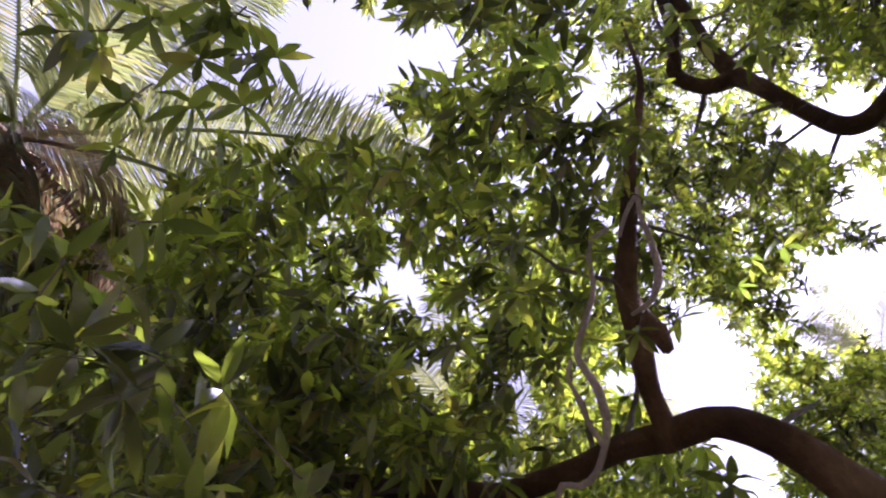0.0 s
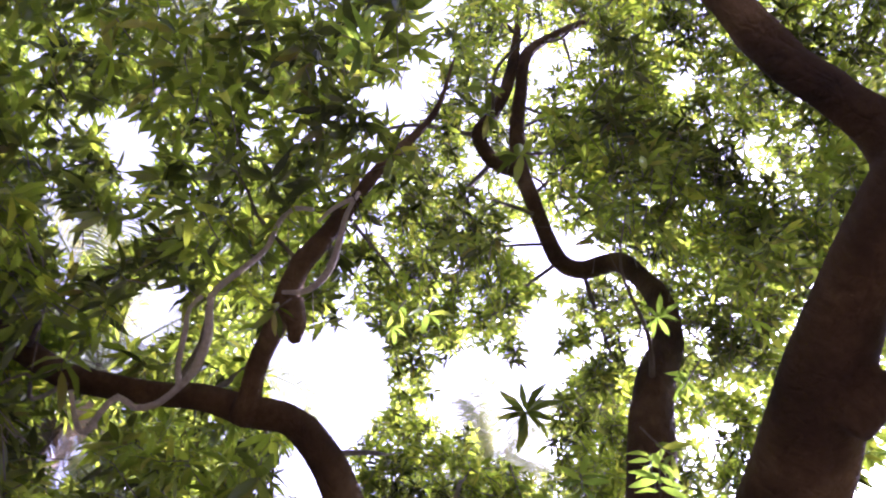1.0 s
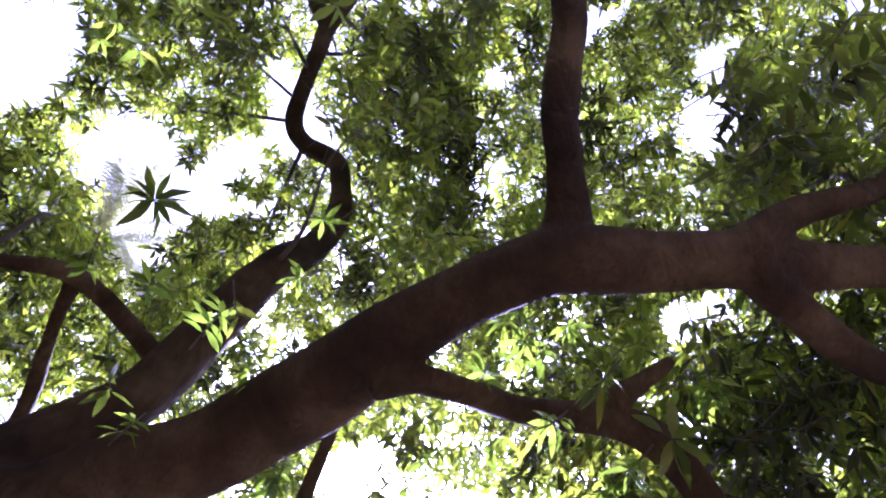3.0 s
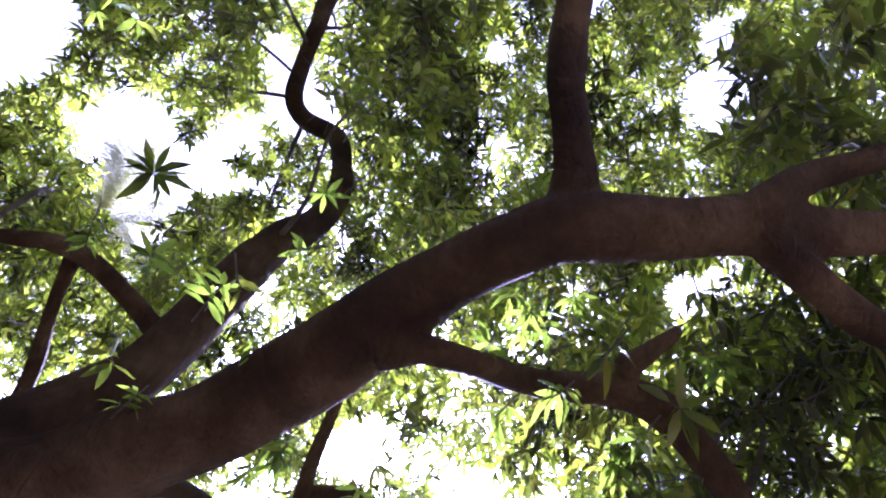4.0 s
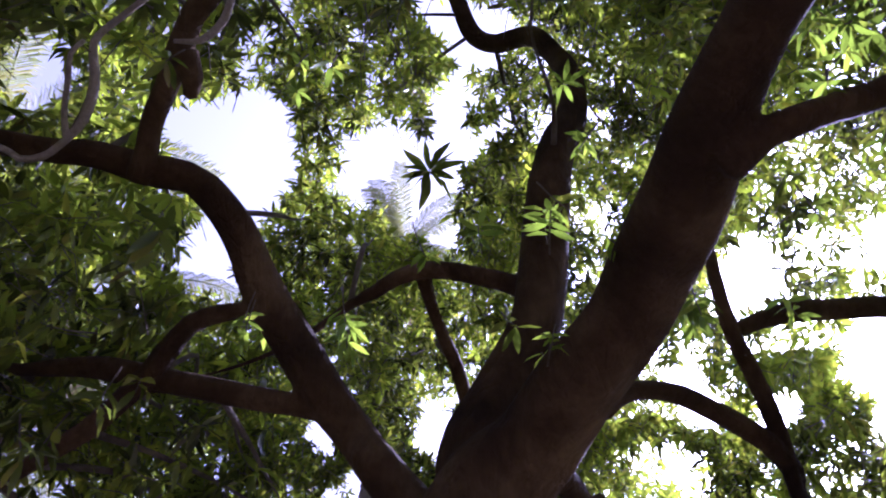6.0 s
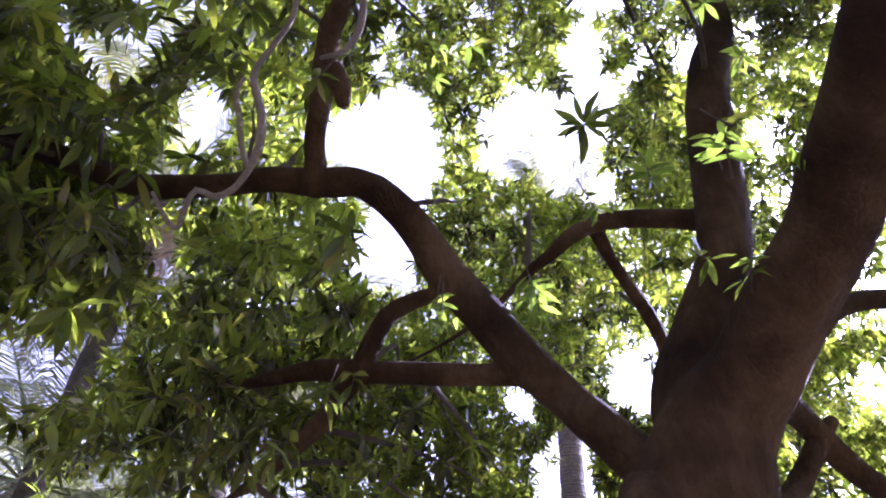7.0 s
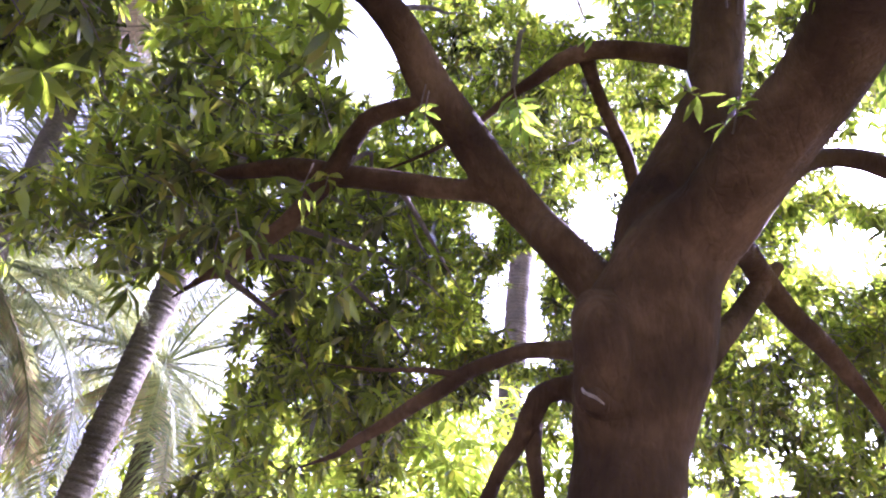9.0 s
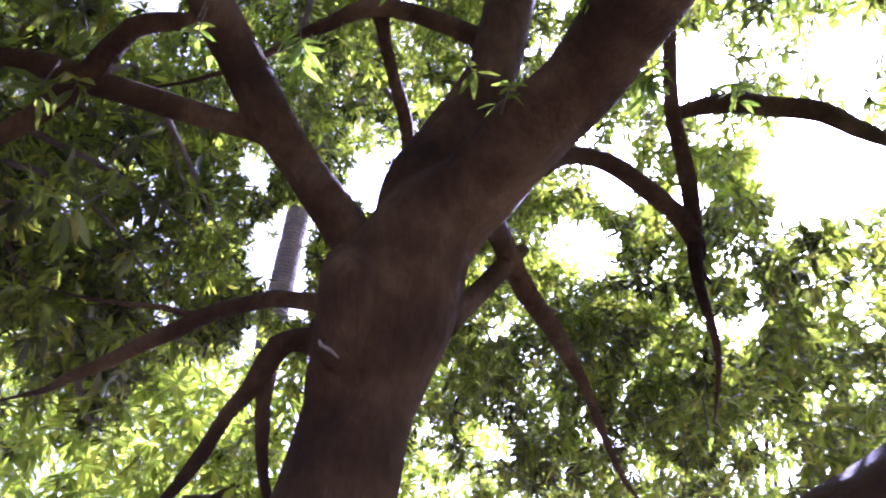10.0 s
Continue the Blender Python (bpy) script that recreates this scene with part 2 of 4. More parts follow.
def whorls(rng, tips, heads, count=(7, 13), size=(0.14, 0.24)):
    """Leaves in whorls round shoot tips: their bases, turns and sizes."""
    n = rng.integers(count[0], count[1], len(tips))
    k = np.repeat(np.arange(len(tips)), n)
    spin = np.concatenate([np.arange(c) * 2.4 for c in n]) + rng.uniform(0, 6.3, len(tips))[k] + rng.normal(0, 0.25, len(k))
    h = heads[k]
    a = np.cross(h, np.array([0.31, 0.52, 0.79]))
    a /= np.linalg.norm(a, axis=1, keepdims=True)
    b = np.cross(h, a)
    lean = rng.uniform(-0.25, 0.75, len(k))
    d = np.cos(spin)[:, None] * a + np.sin(spin)[:, None] * b + lean[:, None] * h
    d[:, 2] -= rng.uniform(0.05, 0.75, len(k))
    up = np.tile([0.0, 0.0, 1.0], (len(k), 1)) + rng.normal(0, 0.35, (len(k), 3))
    at = tips[k] - h * rng.uniform(0, 0.09, len(k))[:, None]
    s = rng.uniform(*size, len(k)) * rng.uniform(0.85, 1.15, len(tips))[k]
    return at, frames_of(d, up), s


# ---- ground ----
g = 900.0
n_cells = 60
axis = np.sign(np.linspace(-1, 1, n_cells + 1)) * np.abs(np.linspace(-1, 1, n_cells + 1)) ** 3 * g
gx, gy = np.meshgrid(axis, axis, indexing="ij")
gz = np.array([0.12 * noise.noise(Vector((x * 0.3, y * 0.3, 0))) if math.hypot(x, y) < 60 else 0.0 for x, y in zip(gx.ravel(), gy.ravel())]) - 0.06
gi = np.arange(n_cells * (n_cells + 1)).reshape(n_cells, n_cells + 1)[:, :-1].ravel()
quads = np.stack([gi, gi + n_cells + 1, gi + n_cells + 2, gi + 1], -1)
ground = part("ground", raw_mesh("ground", np.stack([gx.ravel(), gy.ravel(), gz], -1), [quads]), SOIL)
tagged(ground, "dry bare sandy-brown orchard soil under the trees", "ground", kind="structure")

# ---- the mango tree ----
CAMERA_SPOT = np.array([0.1, 0.0, 1.65])  # about where the camera stands under the crown
mango = thing("mango_tree", (-0.35, 1.95, 0), "large old mango tree with spreading limbs and dense dark-green leaves", "tree")
BASE = Vector((-0.35, 1.95, 0))

WOOD = {
    "trunk": [(-0.40, 1.90, -0.15, 0.360), (-0.34, 1.95, 0.25, 0.250), (-0.24, 2.03, 1.00, 0.200), (-0.05, 2.20, 1.98, 0.165), (-0.02, 2.24, 2.17, 0.187), (0.03, 2.26, 2.40, 0.206),
        (0.07, 2.26, 2.60, 0.202), (0.14, 2.22, 2.76, 0.168), (0.25, 2.14, 2.87, 0.113), (0.33, 2.08, 2.93, 0.065)],
    "main_limb": [(0.09, 2.33, 2.57, 0.124), (0.18, 2.25, 2.77, 0.150), (0.29, 2.15, 2.87, 0.143), (0.43, 1.99, 2.99, 0.136), (0.57, 1.85, 3.10, 0.128), (0.64, 1.68, 3.16, 0.129),
        (0.70, 1.43, 3.17, 0.123), (0.74, 1.19, 3.20, 0.101), (0.79, 1.01, 3.24, 0.086), (0.85, 0.84, 3.26, 0.086), (0.93, 0.71, 3.29, 0.088), (1.03, 0.62, 3.29, 0.084),
        (1.13, 0.53, 3.29, 0.076), (1.23, 0.44, 3.31, 0.074), (1.32, 0.37, 3.32, 0.071), (1.44, 0.29, 3.34, 0.060)],
    "stem2": [(0.06, 2.42, 2.78, 0.110), (0.10, 2.30, 2.92, 0.133), (0.21, 2.28, 3.15, 0.119), (0.33, 2.28, 3.42, 0.102), (0.39, 2.28, 3.69, 0.104), (0.50, 2.22, 4.36, 0.092),
        (0.64, 2.26, 4.77, 0.079), (0.68, 2.29, 5.16, 0.074), (0.63, 2.37, 5.57, 0.068), (0.51, 2.42, 5.87, 0.066), (0.30, 2.51, 5.96, 0.064), (0.16, 2.46, 6.02, 0.061),
        (0.08, 2.33, 6.19, 0.058), (0.01, 2.14, 6.39, 0.059), (-0.05, 2.04, 6.67, 0.062), (-0.05, 1.82, 6.91, 0.059), (0.01, 1.61, 7.15, 0.051), (0.07, 1.42, 7.38, 0.048),
        (0.26, 1.35, 7.57, 0.035), (0.53, 1.32, 7.75, 0.027)],
    "stem2b": [(-0.08, 2.04, 6.67, 0.058), (-0.24, 1.96, 6.69, 0.053), (-0.33, 1.80, 6.82, 0.058), (-0.22, 1.70, 6.94, 0.050), (-0.09, 1.56, 7.16, 0.047), (0.02, 1.26, 7.46, 0.030)],
    "arch": [(-0.12, 2.12, 2.09, 0.048), (-0.11, 2.08, 2.21, 0.071), (-0.09, 2.03, 2.34, 0.081), (-0.10, 2.09, 2.49, 0.086), (-0.07, 2.40, 2.58, 0.102), (-0.10, 2.43, 2.72, 0.095),
        (-0.17, 2.43, 2.82, 0.085), (-0.25, 2.40, 2.92, 0.081), (-0.35, 2.48, 3.09, 0.079), (-0.46, 2.43, 3.22, 0.085), (-0.56, 2.38, 3.36, 0.093), (-0.64, 2.33, 3.48, 0.095),
        (-0.72, 2.27, 3.59, 0.092), (-0.78, 2.22, 3.70, 0.084), (-0.83, 2.16, 3.80, 0.080), (-0.89, 2.10, 3.91, 0.081), (-0.98, 2.02, 4.01, 0.077), (-1.10, 1.96, 4.09, 0.070),
        (-1.26, 1.92, 4.10, 0.071), (-1.46, 1.85, 4.13, 0.061), (-1.68, 1.80, 4.13, 0.059), (-1.89, 1.73, 4.13, 0.059), (-2.07, 1.66, 4.14, 0.059), (-2.22, 1.55, 4.18, 0.059),
        (-2.35, 1.44, 4.21, 0.056), (-2.51, 1.33, 4.26, 0.051), (-2.69, 1.19, 4.34, 0.043)],
    "arch_up": [(-1.28, 1.92, 4.03, 0.049), (-1.24, 1.85, 4.08, 0.049), (-1.19, 1.73, 4.17, 0.044), (-1.11, 1.62, 4.25, 0.044), (-1.04, 1.52, 4.35, 0.049), (-0.98, 1.42, 4.47, 0.050),
        (-0.88, 1.36, 4.59, 0.046), (-0.79, 1.29, 4.71, 0.039)],
    "stub": [(-1.02, 1.51, 4.31, 0.044), (-0.99, 1.58, 4.25, 0.041), (-1.00, 1.63, 4.19, 0.026)],
    "bough2": [(-0.48, 2.44, 3.21, 0.050), (-0.62, 2.43, 3.23, 0.044), (-0.82, 2.44, 3.28, 0.048), (-1.00, 2.44, 3.33, 0.049), (-1.16, 2.44, 3.37, 0.050), (-1.32, 2.43, 3.41, 0.050),
        (-1.51, 2.45, 3.47, 0.047), (-1.69, 2.45, 3.47, 0.034), (-1.84, 2.46, 3.48, 0.024)],
    "bough3": [(-0.70, 2.30, 3.58, 0.048), (-0.82, 2.28, 3.59, 0.036), (-0.94, 2.28, 3.58, 0.039), (-1.06, 2.30, 3.55, 0.044), (-1.14, 2.35, 3.47, 0.044), (-1.21, 2.39, 3.37, 0.044),
        (-1.35, 2.47, 3.30, 0.045), (-1.49, 2.54, 3.22, 0.044), (-1.66, 2.59, 3.14, 0.039), (-1.85, 2.64, 3.06, 0.032)],
    "lowA": [(-0.14, 2.32, 2.47, 0.045), (-0.24, 2.40, 2.51, 0.033), (-0.38, 2.45, 2.53, 0.028), (-0.50, 2.51, 2.52, 0.029), (-0.61, 2.55, 2.50, 0.030), (-0.74, 2.62, 2.45, 0.031),
        (-0.87, 2.69, 2.41, 0.029), (-1.00, 2.76, 2.36, 0.025), (-1.17, 2.83, 2.30, 0.019)],
    "lowA2": [(-0.60, 2.55, 2.50, 0.017), (-0.68, 2.56, 2.49, 0.013), (-0.79, 2.56, 2.51, 0.011), (-0.91, 2.58, 2.52, 0.009)],
    "lowB": [(-0.14, 2.32, 2.34, 0.051), (-0.25, 2.28, 2.33, 0.036), (-0.31, 2.28, 2.30, 0.035), (-0.35, 2.30, 2.23, 0.033), (-0.38, 2.32, 2.17, 0.029), (-0.44, 2.35, 2.10, 0.025),
        (-0.49, 2.38, 2.01, 0.023), (-0.55, 2.41, 1.91, 0.020)],
    "lowB2": [(-0.34, 2.32, 2.23, 0.026), (-0.34, 2.34, 2.14, 0.022), (-0.33, 2.36, 2.06, 0.021), (-0.31, 2.38, 1.93, 0.017)],
    "limb_up": [(0.94, 0.70, 3.33, 0.072), (0.91, 0.65, 3.38, 0.061), (0.86, 0.61, 3.44, 0.054), (0.81, 0.57, 3.51, 0.050), (0.75, 0.53, 3.60, 0.050), (0.72, 0.49, 3.67, 0.052),
        (0.69, 0.45, 3.74, 0.051), (0.64, 0.37, 3.87, 0.051), (0.53, 0.28, 4.07, 0.050)],
    "limb_low": [(0.76, 1.23, 3.09, 0.051), (0.82, 1.17, 3.11, 0.041), (0.90, 1.12, 3.11, 0.038), (1.02, 1.13, 3.17, 0.038), (1.17, 1.16, 3.25, 0.041), (1.27, 1.10, 3.25, 0.046),
        (1.36, 1.04, 3.27, 0.049), (1.46, 0.98, 3.27, 0.053), (1.55, 0.95, 3.25, 0.057), (1.66, 0.95, 3.21, 0.053), (1.76, 0.95, 3.15, 0.052), (1.86, 0.96, 3.10, 0.050),
        (1.95, 0.98, 3.06, 0.047), (2.07, 1.02, 3.00, 0.043)],
    "spur": [(1.38, 0.95, 3.29, 0.039), (1.41, 0.88, 3.33, 0.031), (1.43, 0.82, 3.36, 0.024), (1.44, 0.78, 3.38, 0.013)],
    "limb_r1": [(1.23, 0.41, 3.30, 0.051), (1.25, 0.36, 3.33, 0.052), (1.29, 0.30, 3.40, 0.043), (1.35, 0.23, 3.46, 0.035), (1.43, 0.17, 3.52, 0.034), (1.53, 0.08, 3.61, 0.032)],
    "limb_r2": [(1.28, 0.39, 3.28, 0.050), (1.35, 0.39, 3.25, 0.050), (1.47, 0.39, 3.24, 0.047), (1.61, 0.38, 3.24, 0.044), (1.74, 0.36, 3.25, 0.040)],
    "mid": [(0.35, 2.36, 3.69, 0.050), (0.25, 2.36, 3.74, 0.042), (0.13, 2.34, 3.77, 0.040), (0.01, 2.34, 3.81, 0.041), (-0.11, 2.35, 3.83, 0.039), (-0.23, 2.38, 3.82, 0.035),
        (-0.33, 2.43, 3.79, 0.030), (-0.45, 2.48, 3.76, 0.020)],
    "mid2": [(-0.12, 2.40, 3.86, 0.032), (-0.09, 2.50, 3.77, 0.027), (-0.04, 2.60, 3.66, 0.027), (0.01, 2.70, 3.57, 0.030), (0.04, 2.79, 3.48, 0.030), (0.05, 2.87, 3.41, 0.028)],
    "back_r0": [(0.20, 2.36, 2.45, 0.046), (0.34, 2.54, 2.64, 0.042), (0.49, 2.69, 2.87, 0.039), (0.56, 2.71, 2.94, 0.019)],
    "back_r": [(0.36, 2.41, 2.90, 0.046), (0.43, 2.57, 2.91, 0.044), (0.49, 2.69, 2.87, 0.046), (0.58, 2.79, 2.77, 0.044), (0.71, 2.94, 2.69, 0.041), (0.82, 3.05, 2.58, 0.034),
        (0.90, 3.14, 2.49, 0.025)],
    "back_r2": [(0.54, 2.32, 3.10, 0.044), (0.66, 2.40, 3.20, 0.034), (0.78, 2.47, 3.25, 0.035), (0.91, 2.55, 3.27, 0.040), (1.03, 2.63, 3.25, 0.043), (1.15, 2.71, 3.22, 0.045),
        (1.26, 2.78, 3.18, 0.046), (1.36, 2.88, 3.12, 0.046)],
    "back_r3": [(1.07, 2.22, 3.95, 0.019), (1.11, 2.34, 3.83, 0.026), (1.15, 2.48, 3.70, 0.031), (1.20, 2.60, 3.58, 0.034), (1.26, 2.69, 3.46, 0.038), (1.29, 2.73, 3.31, 0.040),
        (1.33, 2.82, 3.18, 0.041)],
    "back_r4": [(1.18, 2.59, 3.59, 0.024), (1.32, 2.60, 3.66, 0.037), (1.49, 2.62, 3.72, 0.045), (1.68, 2.67, 3.76, 0.050), (1.96, 2.72, 3.80, 0.051), (2.20, 2.81, 3.80, 0.047)],
    "burl": [(-0.04, 2.32, 2.56, 0.067), (-0.14, 2.27, 2.59, 0.046), (-0.17, 2.26, 2.57, 0.025)],
    "stub2": [(-0.06, 2.13, 2.21, 0.065), (-0.11, 2.02, 2.20, 0.039), (-0.12, 1.98, 2.20, 0.028)],
    "broken_edge": [(-0.15, 2.01, 2.24, 0.003), (-0.14, 1.96, 2.21, 0.005), (-0.11, 1.94, 2.19, 0.005), (-0.09, 1.97, 2.18, 0.002)],
}
SHORT = ("bough2", "bough3", "lowA", "lowA2", "mid2", "back_r2")
LIMB_NAMES = {"trunk": "trunk", "main_limb": "limb", "arch": "limb", "stem2": "limb", "spur": "stub", "stub": "stub", "stub2": "stub", "burl": "burl", "broken_edge": "broken_edge"}
# Which limbs spring from which, so that each fork grows together in a soft collar.
FORKS = {"trunk": ("main_limb", "arch", "stem2", "lowA", "lowB"), "main_limb": ("limb_up", "limb_low", "limb_r1", "limb_r2"), "limb_low": ("spur",),
         "arch": ("bough2", "bough3", "arch_up"), "stem2": ("mid", "stem2b")}


ROOTED = ("trunk", "burl") + tuple(c for cs in FORKS.values() for c in cs)


def collar(pts, length):
    """The first stretch of a limb, a little fuller at its root and sinking into it at the end."""
    p = smooth_path([(x - BASE.x, y - BASE.y, z - BASE.z, r) for x, y, z, r in pts], 0.04)
    run = np.r_[0, np.cumsum(np.linalg.norm(np.diff(p[:, :3], axis=0), axis=1))]
    p, run = p[run < length], run[run < length]
    p[:, 3] *= 1.10 - 0.24 * run / length
    return tube(p[::3], 16, 0.04, 0.04)


for k, (name, pts) in enumerate(WOOD.items()):
    local = [(x - BASE.x, y - BASE.y, z - BASE.z, r) for x, y, z, r in pts]
    if name not in ("trunk", "spur", "back_r0", "stub", "stub2", "burl", "broken_edge"):
        # the tip thins out into the leaves
        a, b = np.array(local[-2]), np.array(local[-1])
        d = (b - a)[:3] / np.linalg.norm((b - a)[:3])
        for far, thin in ((0.1, 0.7), (0.2, 0.4), (0.3, 0.15)) if name in SHORT else ((0.3, 0.7), (0.65, 0.42), (1.0, 0.15)):
            local.append((*(b[:3] + d * far + np.array([0.05 * math.sin(k + far * 5), 0.05 * math.cos(k * 2 + far * 4), 0.08 * far])), b[3] * thin))
    big = pts[0][3] > 0.09
    v, f = tube(local, 20 if big else 12, 0.04 if big else 0.05, 0.07 if big else 0.09, 0.10 if big else 0.16, seed=k, flare=0.0 if name in ROOTED else 0.3)
    if name in FORKS:
        v, f = merge([(v, f)] + [collar(WOOD[c], 0.95 if c in ("main_limb", "arch", "stem2") else 6 * WOOD[c][0][3] + 0.1) for c in FORKS[name]])
    wood = part(LIMB_NAMES.get(name, "branch"), raw_mesh(name, v, f), DEAD if name == "broken_edge" else BARK, mango)
    if name in FORKS:
        grow = wood.modifiers.new("grow", "REMESH")
        grow.mode = "VOXEL"
        grow.voxel_size = 0.016 if name == "trunk" else 0.011
        grow.use_smooth_shade = True
        ease = wood.modifiers.new("ease", "SMOOTH")
        ease.factor = 0.5
        ease.iterations = 8 if name == "trunk" else 11

# Openings in the crown, fitted to the camera's view, through which the sky shows: bearing, height angle and half width
# in degrees from the camera's spot.
GAPS_LEFT = [
    (-119, 55, 2.2), (-115, 52, 3.7), (-112, 52, 2.3), (-111, 56, 5.1), (-107, 50, 3.1), (-105, 63, 5.7), (-94, 70, 3.3),
    (-88, 68, 2.5), (-86, 72, 1.9), (-77, 74, 2.1), (-61, 55, 1.0), (-54, 27, 1.6), (-54, 22, 1.5), (-53, 29, 2.0),
    (-47, 37, 1.0), (-47, 18, 3.5), (-45, 14, 5.7), (-40, 16, 6.0), (-38, 22, 1.4), (-37, 20, 2.5), (-36, 38, 0.9),
    (-35, 15, 1.2),
]
GAPS_AHEAD = [
    (-33, 23, 0.9), (-31, 49, 2.6), (-29, 41, 1.1), (-28, 49, 2.0), (-27, 52, 2.4), (-27, 41, 2.1), (-26, 43, 2.0),
    (-26, 47, 1.9), (-26, 46, 1.7), (-25, 50, 2.0), (-24, 49, 1.3), (-22, 6, 1.9), (-18, 11, 1.8), (-15, 13, 2.5),
    (-14, 51, 1.3), (-14, 30, 1.1), (-14, 49, 1.3), (-13, 51, 2.1), (-12, 18, 0.8), (-12, 15, 1.9), (-12, 24, 0.9),
    (-12, 23, 0.8), (-11, 51, 2.2), (-10, 27, 1.2), (-10, 25, 1.2), (-10, 17, 1.1), (-10, 20, 1.1), (-10, 23, 1.3),
    (-8, 52, 1.3), (-8, 12, 1.3), (-6, 63, 0.8), (-6, 50, 1.9), (-4, 46, 1.3), (-4, 30, 1.5), (-3, 62, 1.1),
    (-2, 53, 1.5), (0, 62, 0.8), (2, 60, 1.5), (4, 61, 1.4),
]
GAPS_RIGHT = [
    (4, 37, 0.9), (15, 26, 2.0), (18, 32, 1.1), (18, 30, 1.3), (23, 34, 0.8), (24, 29, 1.1), (25, 38, 1.7),
    (26, 19, 0.9), (27, 38, 1.3), (28, 9, 0.9), (32, 70, 1.0), (33, 32, 1.4), (34, 14, 0.8), (35, 29, 3.3),
    (38, 35, 1.2), (39, 37, 1.5), (53, 74, 1.0), (60, 51, 1.3), (65, 57, 0.7), (72, 64, 1.8), (76, 68, 1.2),
]
GAPS_MORE = [
    (-60, 50, 1.7), (-57, 46, 1.1), (-51, 44, 1.6), (-50, 48, 1.9), (-49, 38, 1.4), (-65, 57, 1.9), (-55, 56, 0.9), (-49, 49, 1.8), (-61, 50, 1.7), (-65, 50, 1.1), (-57, 53, 1.1),
    (-47, 15, 2.4), (-45, 10, 3.3), (-41, 17, 2.2), (-39, 11, 3.1), (-53, 16, 3.1), (-43, 13, 2.7), (-56, 28, 1.6), (-55, 21, 2.4), (-50, 32, 1.1),
    (-8, 47, 1.4),
    (-120, 53, 1.4), (-100, 70, 0.9), (-91, 72, 1.6), (-77, 54, 0.4), (-70, 56, 0.7), (-67, 57, 0.7), (-65, 57, 0.8),
    (-60, 50, 0.7), (-58, 52, 0.7), (-51, 52, 0.6), (-50, 48, 1.0), (-49, 50, 1.2), (-26, 53, 1.4), (-15, 30, 0.6),
    (-15, 30, 0.6), (-15, 31, 0.6), (-13, 25, 0.4), (-13, 26, 0.4), (-12, 24, 0.7), (-12, 50, 1.4), (-10, 53, 1.1),
    (-5, 31, 0.6), (-5, 32, 0.7), (-2, 33, 0.6), (-2, 56, 1.4), (3, 38, 0.4), (3, 62, 0.6), (8, 13, 0.4),
]
GAPS_SUNWARD = [
    (8, 20, 0.7), (9, 21, 0.6), (11, 28, 0.4), (13, 28, 0.7), (16, 26, 0.9), (16, 26, 1.2), (19, 33, 0.6),
    (22, 37, 0.5), (23, 34, 0.6), (24, 20, 0.7), (25, 38, 1.2), (27, 9, 0.7), (27, 39, 0.5), (27, 40, 1.0),
    (28, 20, 0.7), (30, 26, 0.8), (31, 14, 0.6), (31, 38, 0.7), (33, 28, 1.6), (38, 37, 1.2), (38, 38, 0.8),
    (58, 52, 0.4), (59, 53, 0.4), (60, 74, 0.5), (63, 52, 0.7), (64, 51, 0.5), (72, 65, 0.5), (73, 64, 0.7),
    (74, 68, 0.5),
]
GAPS = np.array(GAPS_LEFT + GAPS_AHEAD + GAPS_RIGHT + GAPS_MORE + GAPS_SUNWARD)


def ways_of(az, el):
    return np.stack([np.sin(az) * np.cos(el), np.cos(az) * np.cos(el), np.sin(el)], -1)


GAP_WAYS = ways_of(np.radians(GAPS[:, 0]), np.radians(GAPS[:, 1]))
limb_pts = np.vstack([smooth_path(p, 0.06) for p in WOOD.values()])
limb_off = limb_pts[:, :3] - CAMERA_SPOT
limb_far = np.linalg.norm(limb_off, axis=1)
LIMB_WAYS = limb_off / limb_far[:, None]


# Whorls that stand out singly, leaf by leaf: tip, heading, leaf length, leaves, young and sunlit.
SINGLE = [
    ((-0.04, 1.85, 3.9), (0.1, -0.7, -0.6), 0.18, 17), ((0.14, 1.8, 3.52), (0.0, -0.6, -0.1), 0.125, 8, True),
    ((0.33, 2.05, 3.15), (-0.4, -0.5, 0.5), 0.1, 8, True), ((0.36, 1.80, 3.07), (0.1, -0.2, 0.3), 0.09, 7, True),
    ((0.36, 1.52, 3.28), (0.1, -0.4, 0.6), 0.13, 8, True), ((-0.72, 2.0, 4.75), (0.2, -0.3, -0.5), 0.17, 6, True),
    ((-1.36, 2.32, 4.18), (0.3, -0.2, -0.3), 0.19, 10), ((0.84, 1.92, 3.18), (0.3, -0.2, -0.6), 0.12, 8, True),
    ((-0.37, 2.2, 3.38), (0, -0.2, -0.8), 0.13, 8, True), ((1.07, 1.0, 3.33), (0.2, 0.3, 0.5), 0.11, 8, True),
    ((1.03, 1.13, 3.24), (0.2, 0.4, 0.3), 0.1, 6, True),
]
